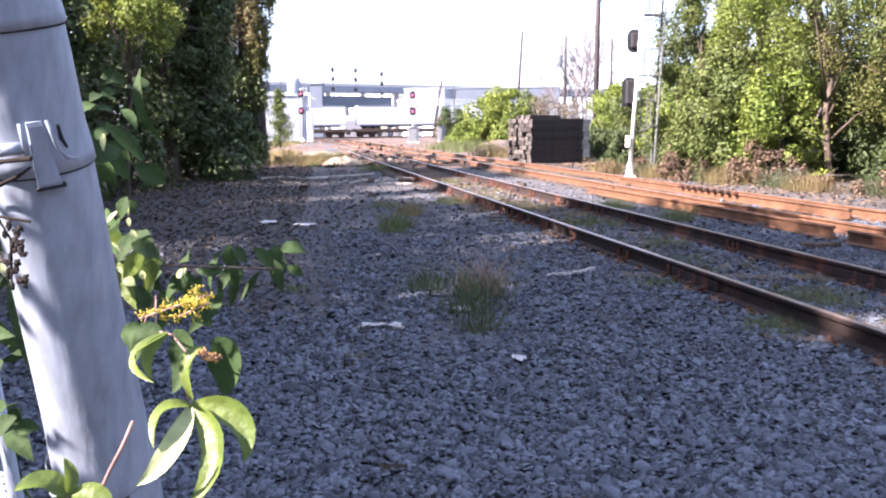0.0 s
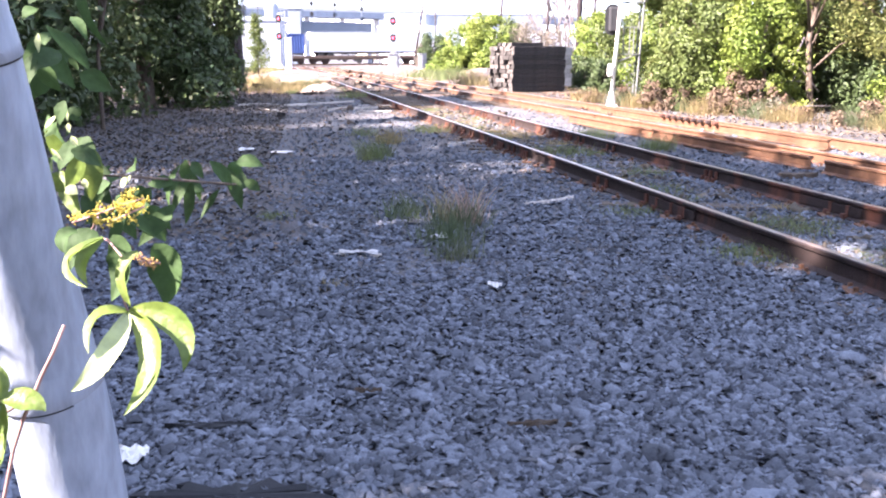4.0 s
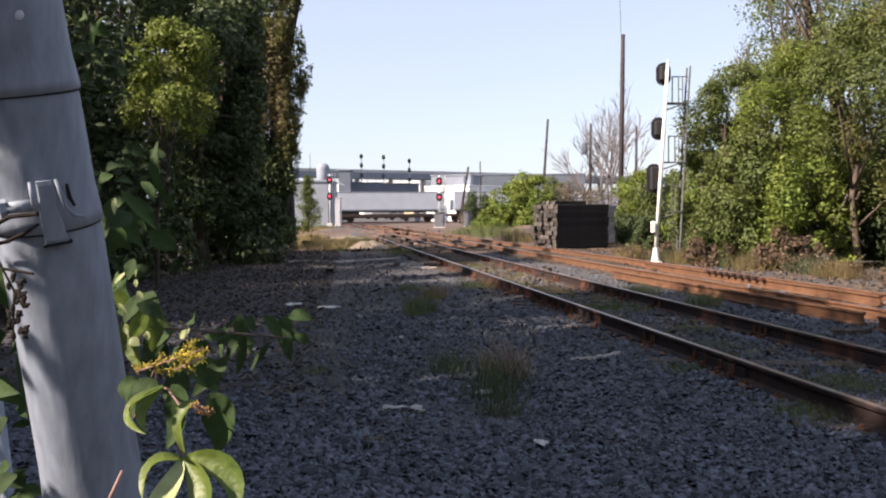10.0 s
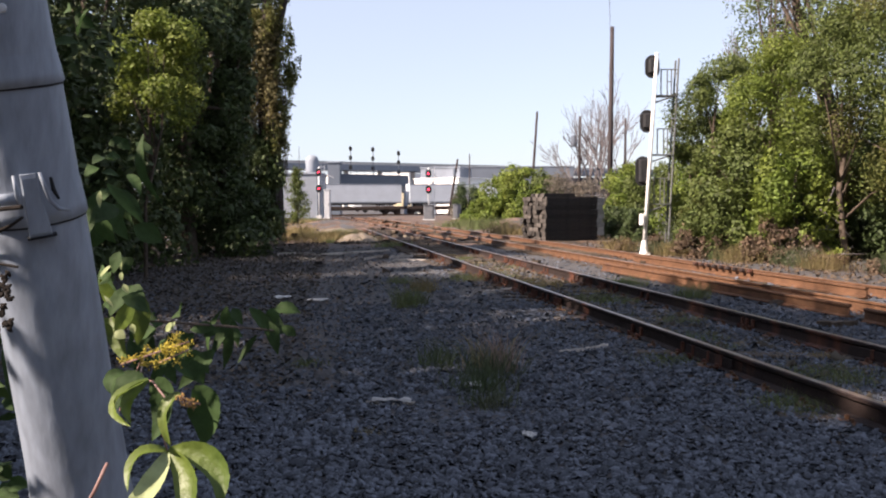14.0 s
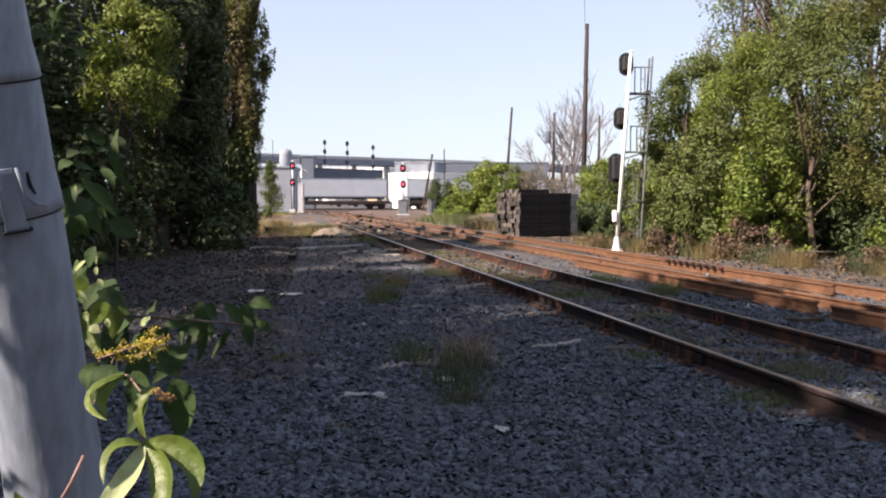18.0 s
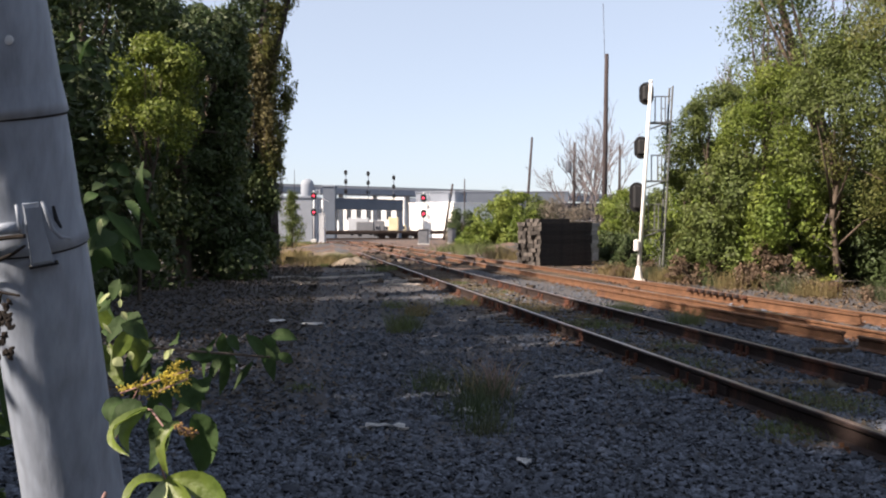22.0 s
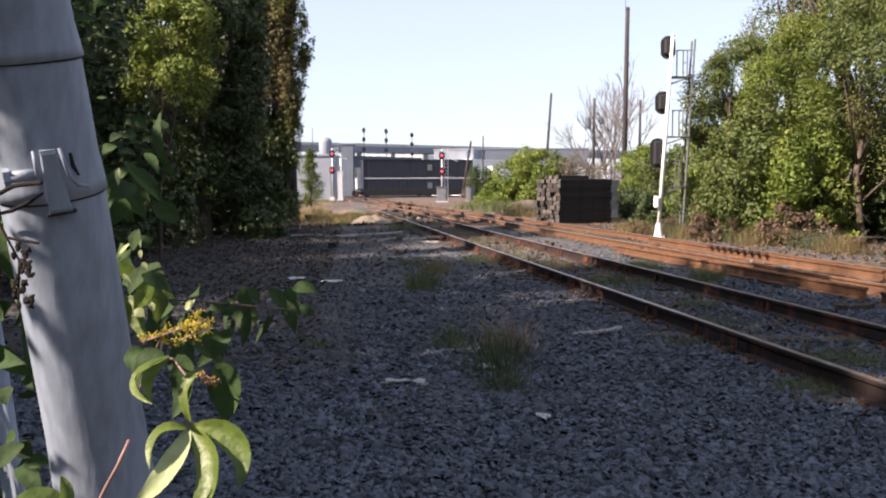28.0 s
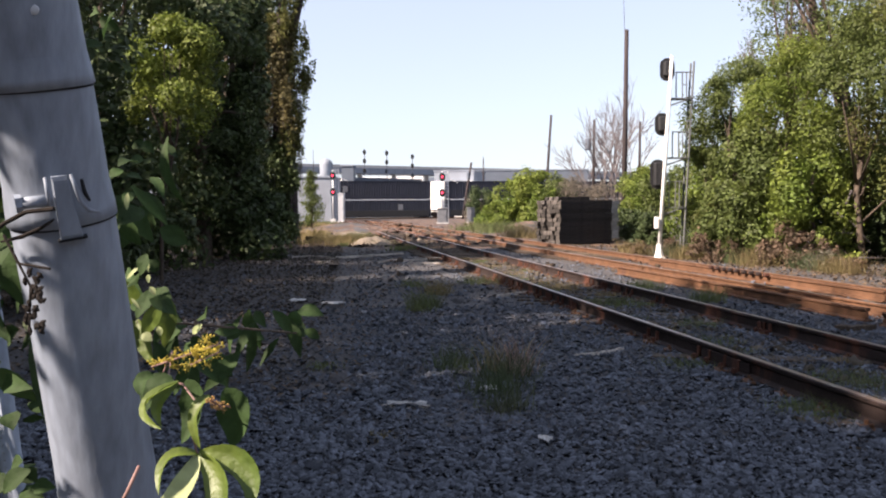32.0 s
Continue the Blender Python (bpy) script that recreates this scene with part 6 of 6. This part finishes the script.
# dark twig; its buds are modelled in place of a shadow on the post
tw = thing("dry_twig", pose(0, 0, 0), "thin dark twig, its buds standing in for a shadow on the post", "twig")
s = Shape().tube([at(-40, 480, 0.66), at(0, 450, 0.66), at(40, 430, 0.655), at(90, 425, 0.65)], 0.0018, 7)
s.tube([at(0, 470, 0.655), at(25, 520, 0.65), at(80, 530, 0.645)], 0.0012, 5)
s.tube([at(25, 520, 0.65), at(45, 560, 0.648), at(40, 640, 0.648)], 0.0010, 5)
q = random.Random(3)
for _ in range(36):
    p = at(q.uniform(34, 66), q.uniform(530, 640), 0.648)
    s.lathe(((0.0008, -0.003), (0.0021, 0), (0.0008, 0.003)), 6, Matrix.Translation(p) @ Matrix.Rotation(q.uniform(-1, 1), 4, "Y"))
part("budding_twig", s, "dark_twig", tw)

# ---- weeds and litter ----
def tuft(x, y, r, h, n, mat, label, seed, name="grass_tuft"):
    q = np.random.RandomState(seed)
    a, d = q.uniform(0, 2 * np.pi, n), r * np.sqrt(q.uniform(0, 1, n)) * q.uniform(0.4, 1.1, n)
    bx, by = x + np.cos(a) * d, y + np.sin(a) * d
    hh = h * q.uniform(0.35, 1.0, n)
    lx, ly = q.normal(0, 0.5, n) * hh, q.normal(0, 0.5, n) * hh
    w = q.uniform(0.0011, 0.003, n) * (1 + h) * max(1.0, y / 14)
    z0 = np.full(n, -0.02)
    v = np.stack([np.stack([bx - w, by, z0], -1), np.stack([bx + w, by, z0], -1), np.stack([bx + lx * 0.4 + w * 0.7, by + ly * 0.4, hh * 0.6], -1),
                  np.stack([bx + lx * 0.4 - w * 0.7, by + ly * 0.4, hh * 0.6], -1), np.stack([bx + lx, by + ly, hh], -1)], 1)
    me = soup("blades", v, [(0, 1, 2), (0, 2, 3), (3, 2, 4)], mat)
    ob = new(name, me)
    tagged(ob, label, "grass", "weeds on the ballast", "stuff")


def gp(px, py):
    """A place on the ground ahead."""
    far = 1.535 * 1500 / (py - 405)
    return (px - 784) / 1500 * far, far


WEEDS = ((868, 772, 0.26, 0.22, 170, "weed"), (848, 738, 0.34, 0.28, 250, "weed"), (778, 694, 0.36, 0.3, 170, "weed"), (872, 712, 0.34, 0.32, 170, "weed"), (890, 705, 0.2, 0.46, 70, "seed"), (862, 700, 0.26, 0.42, 60, "straw"), (730, 585, 0.34, 0.36, 170, "weed"), (715, 590, 0.28, 0.42, 130, "grass"),
         (745, 560, 0.3, 0.35, 200, "straw"), (700, 545, 0.35, 0.2, 150, "grass"), (820, 540, 0.55, 0.2, 260, "grass"), (1410, 775, 0.42, 0.12, 420, "grass"),
         (1180, 690, 0.4, 0.1, 220, "grass"), (1060, 582, 0.6, 0.18, 320, "grass"), (1225, 575, 0.35, 0.3, 300, "grass"), (1110, 552, 0.5, 0.22, 360, "grass"),
         (960, 552, 0.5, 0.16, 260, "straw"), (540, 690, 0.25, 0.07, 160, "grass"), (1480, 720, 0.5, 0.12, 260, "grass"), (640, 820, 0.16, 0.06, 60, "straw"),
         (560, 470, 1.6, 0.6, 700, "straw"), (600, 465, 1.2, 0.4, 360, "grass"), (520, 462, 1.2, 0.8, 420, "straw"), (690, 480, 0.8, 0.3, 260, "grass"),
         (860, 452, 2.2, 0.8, 700, "grass"), (830, 445, 2.5, 0.7, 700, "grass"), (900, 460, 1.6, 0.8, 500, "straw"), (880, 448, 2.4, 0.8, 500, "weed"), (845, 436, 2.6, 0.6, 400, "straw"))
for i, (px, py, r, h, n, mat) in enumerate(WEEDS):
    x, y = gp(px, py)
    tuft(x, y, r, h, n, mat, "pinkish seed heads above the weeds" if mat == "seed" else "green weeds growing through the ballast" if mat != "straw" else "dry straw-coloured grass", 300 + i)
for i in range(16):
    y = 13.5 + i * 0.9
    tuft(15.3 - 0.36 * y + (i % 3) * 0.35, y, 0.7, 0.55, 330, "straw" if i % 3 == 0 else "weed", "dry straw-coloured grass under the trees" if i % 3 == 0 else "weeds under the trees in a shade-darkened green", 340 + i)
for i, (px, py, h) in enumerate(((1370, 512, 1.1), (1400, 515, 0.9), (1260, 506, 0.7), (1220, 503, 0.7), (1330, 512, 0.6))):
    x, y = gp(px, py)
    b = tree("dead_shrub", x, y, h, 0.55, 0.05, "leaf_dead", "reddish-brown dead shrub at the trees' foot", 360 + i, 700, 0.1, 9, 0.03, group="dead shrubs")


for i in range(12):
    q = random.Random(500 + i)
    y = 12.0 + i * 1.4
    tree("dead_shrub", 15.5 - 0.36 * y + q.uniform(-0.1, 0.7), y + q.uniform(-0.3, 0.3), q.uniform(0.2, 0.65), q.uniform(0.35, 0.6), 0.02, "leaf_dead" if i % 3 else "leaf_grey",
         "low reddish-brown dead brush at the trees' foot" if i % 3 else "low dry grey brush at the trees' foot", 400 + i, 520, 0.1, 8, 0.02, group="dead shrubs")


def litter_field(n, x0, x1, y0, y1, slope, size, mat, label, seed):
    q = np.random.RandomState(seed)
    y = q.uniform(y0, y1, n)
    x = q.uniform(x0, x1, n) + slope * y
    c = np.stack([x, y, q.uniform(0.03, 0.055, n)], -1)
    solid("fallen_leaves", leaves("fallen_leaves", c, size, mat, 0.35), mat, label, "leaves", "stuff")


litter_field(9000, 13.2, 19.0, 9.0, 34.0, -0.36, 0.1, "old_leaf", "brown fallen leaves and twigs under the trees", 31)
litter_field(5000, -7.5, -0.5, 6.5, 31.0, -0.05, 0.06, "old_leaf", "scattered brown fallen leaves on the bare soil", 32)
# dark litter: dark soil, plus the trees' deeper shade put into its colour
litter_field(24000, -8.5, -0.4, 7.0, 36.0, -0.125, 0.085, "humus", "dark leaf litter on dark soil, also deepening its shade", 33)
for i in range(30):
    q = random.Random(800 + i)
    y = 5.5 + 22 * (i / 30) ** 1.3
    tuft(4.65 - 0.1753 * y + q.uniform(-0.55, 0.55), y, q.uniform(0.2, 0.5), q.uniform(0.05, 0.14), 170, "grass" if i % 3 else "straw", "low green weeds between the rails" if i % 3 else "dry grass between the rails", 830 + i)
for i in range(34):
    q = random.Random(700 + i)
    y = q.uniform(36, 88)
    x = 4.65 - 0.1753 * y - q.uniform(1.6, 5.2)
    tuft(x, y, q.uniform(0.4, 1.3), q.uniform(0.15, 0.45), 200, "straw" if i % 4 else "grass", "dry straw-coloured grass on the far dirt", 720 + i)


for i in range(30):
    q = random.Random(760 + i)
    y = q.uniform(34, 62)
    tuft(4.65 - 0.1753 * y - q.uniform(1.4, 4.6), y, q.uniform(0.3, 0.8), q.uniform(0.12, 0.35), 110, "weed" if i % 3 else "grass", "dark green weeds on the far dirt", 780 + i)


def scrap(px, py, w, h, label, seed, mat="paper"):
    x, y = gp(px, py)
    q = random.Random(seed)
    s = Shape()
    k = 6
    s.v = [(x + (i / k - 0.5) * w, y + (j / k - 0.5) * h, 0.035 + q.uniform(0, 0.035)) for j in range(k + 1) for i in range(k + 1)]
    s.f = [(j * (k + 1) + i, j * (k + 1) + i + 1, (j + 1) * (k + 1) + i + 1, (j + 1) * (k + 1) + i) for j in range(k) for i in range(k)]
    solid("litter", s, mat, label, "litter", group="litter on the ballast")


scrap(835, 738, 0.14, 0.1, "crumpled white litter in the weeds", 1)
scrap(261, 1162, 0.12, 0.12, "crumpled white bag near the post's foot", 8)
scrap(937, 833, 0.09, 0.06, "crumpled white scrap on the stones", 6)
scrap(495, 573, 0.28, 0.25, "white scrap of paper on the ballast", 2)
scrap(690, 766, 0.3, 0.05, "flattened pale strip of litter", 3, "concrete")
scrap(560, 578, 0.35, 0.12, "pale flattened strip on the ground", 4, "concrete")


def flat_patch(px, py, w, d, mat, label, seed, z=0.03):
    x, y = gp(px, py)
    q = random.Random(seed)
    k = 34
    ring = [(x + math.cos(a) * w / 2 * q.uniform(0.62, 1.15), y + math.sin(a) * d / 2 * q.uniform(0.5, 1.2), z + q.uniform(-0.012, 0.012)) for a in (2 * math.pi * j / k for j in range(k))]
    s = Shape().add([(x, y, z + 0.006)] + ring + [(a, b, -0.02) for a, b, _ in ring], [(0, 1 + j, 1 + (j + 1) % k) for j in range(k)] + [(1 + j, 1 + k + j, 1 + k + (j + 1) % k, 1 + (j + 1) % k) for j in range(k)])
    solid("rubber_scrap", s, mat, label, "scrap", group="dark scraps on the ballast")


flat_patch(455, 1250, 0.72, 0.24, "tyre", "flat black piece of rubber on the stones", 1, 0.042)
flat_patch(411, 1094, 0.34, 0.08, "tyre", "thin black strip of rubber on the stones", 2)
flat_patch(1030, 1105, 0.26, 0.06, "tie", "dark brown wood splinter on the stones", 3)
flat_patch(700, 1030, 0.14, 0.04, "tie", "thin dark wood splinter on the stones", 4)
flat_patch(1480, 627, 0.5, 0.2, "tie", "dark broken tie fragment between the tracks", 5, 0.06)

def rubble(n, x0, x1, y0, y1, size, mat, label, seed):
    q = np.random.RandomState(seed)
    x, y, s = q.uniform(x0, x1, n), q.uniform(y0, y1, n), size * q.lognormal(0, 0.5, n)
    v = ROCK[None] * (1 + q.uniform(-0.45, 0.45, (n, 8, 1))) * s[:, None, None]
    v = np.einsum("nij,nkj->nki", turns(n, 0.6), v) + np.stack([x - 0.1753 * (y - 45), y, s * 0.2], -1)[:, None]
    solid("rubble", soup("rubble", v, FS, mat), mat, label, "rubble", "stuff")


ROCK = np.array([(1, 0, 0), (-1, 0, 0), (0, 1, 0), (0, -1, 0), (0, 0, 0.6), (0, 0, -0.6), (0.72, 0.72, 0.42), (-0.7, 0.65, 0.36)])
FS = [(0, 2, 6), (0, 6, 4), (6, 2, 4), (2, 7, 4), (7, 1, 4), (2, 1, 7), (1, 3, 4), (3, 0, 4)]
rubble(1500, -8.5, 3.5, 34, 90, 0.045, "dirt", "brown lumps of dirt and rock by the tracks", 21)
rubble(1600, -9.0, -0.5, 40, 95, 0.07, "rusty_bed", "rust-brown clods by the tracks", 27)
rubble(1300, -9.0, 0.5, 42, 95, 0.08, "tie", "dark clods and splintered wood by the crossing", 28)
rubble(500, -8.5, -1.0, 38, 75, 0.055, "sand", "pale lumps of rock by the tracks", 22)
rubble(2600, -9, 0.5, 33, 80, 0.075, "tie", "dark clods and broken wood by the tracks", 24)
rubble(2500, -8.5, -4.2, 7, 31, 0.018, "ground", "small clods of brown soil", 25)
rubble(5200, -3.85, -2.63, 4.5, 32, 0.02, "soil", "brown dirt and cinders between the rails", 26)
rubble(420, -6.5, 2.5, 12, 60, 0.04, "tie", "dark broken wood and clods by the tracks", 23)

# ---- crushed stone ----
def stones(n, x0, x1, y0, y1, size, seed, z=0.012):
    q = np.random.RandomState(seed)
    u = q.uniform(0, 1, n)
    y = y0 * (y1 / y0) ** u
    half = 0.60 * y + 0.5
    x = np.clip(q.uniform(-1, 1, n), -1, 1) * half
    keep = (x > x0) & (x < x1)
    keep &= ~((x < -0.9 - 0.12 * (y - 7)) & (y > 7) & (q.uniform(0, 1, n) < 0.6))
    x, y = x[keep], y[keep]
    n = len(x)
    s = size * 1.08 * q.lognormal(0, 0.3, n)
    v = ROCK[None] * (1 + q.uniform(-0.32, 0.32, (n, 8, 1))) * (s[:, None, None] * np.stack([q.uniform(0.75, 1.35, n), q.uniform(0.7, 1.15, n), q.uniform(0.6, 1.15, n)], -1)[:, None])
    v = np.einsum("nij,nkj->nki", turns(n, 0.45), v)
    v += np.stack([x, y, z + s * 0.18], -1)[:, None]
    return v


def stones_near(n, seed):
    q = np.random.RandomState(seed)
    x, y, s = q.uniform(-5, 4.2, n), q.uniform(-4, 2.4, n), 0.024 * q.lognormal(0, 0.42, n)
    v = ROCK[None] * (1 + q.uniform(-0.5, 0.45, (n, 8, 1))) * s[:, None, None] * np.array((1.1, 0.9, 0.65))
    return np.einsum("nij,nkj->nki", turns(n, 0.45), v) + np.stack([x, y, 0.012 + s * 0.18], -1)[:, None]


gravel = np.concatenate([stones_near(15000, 13), stones(100000, -4.2, 9.5, 2.2, 13.0, 0.0172, 11), stones(15000, -6, 7, 11.0, 34.0, 0.025, 12)])
solid("gravel", soup("gravel", gravel, FS, "stone", True), "stone", "loose grey crushed stone ballast", "gravel", "stuff")


# ---- what moves ----
def motions():
    times = (0.0, 0.1, 0.3, 1.0, 4.0, 8.0, 12.0, 16.0, 20.0, 24.0, 28.0, 31.0, 31.7, 31.9, 32.0)
    for ob, s0, z in MOVING:
        rows = []
        for t in times:
            p = T0 + TD * (s0 + SPEED * t)
            rows.append((t, Matrix.Translation((p.x, p.y, z)) @ Matrix.Rotation(TA, 4, "Z")))
        walk(ob, rows)


motions()
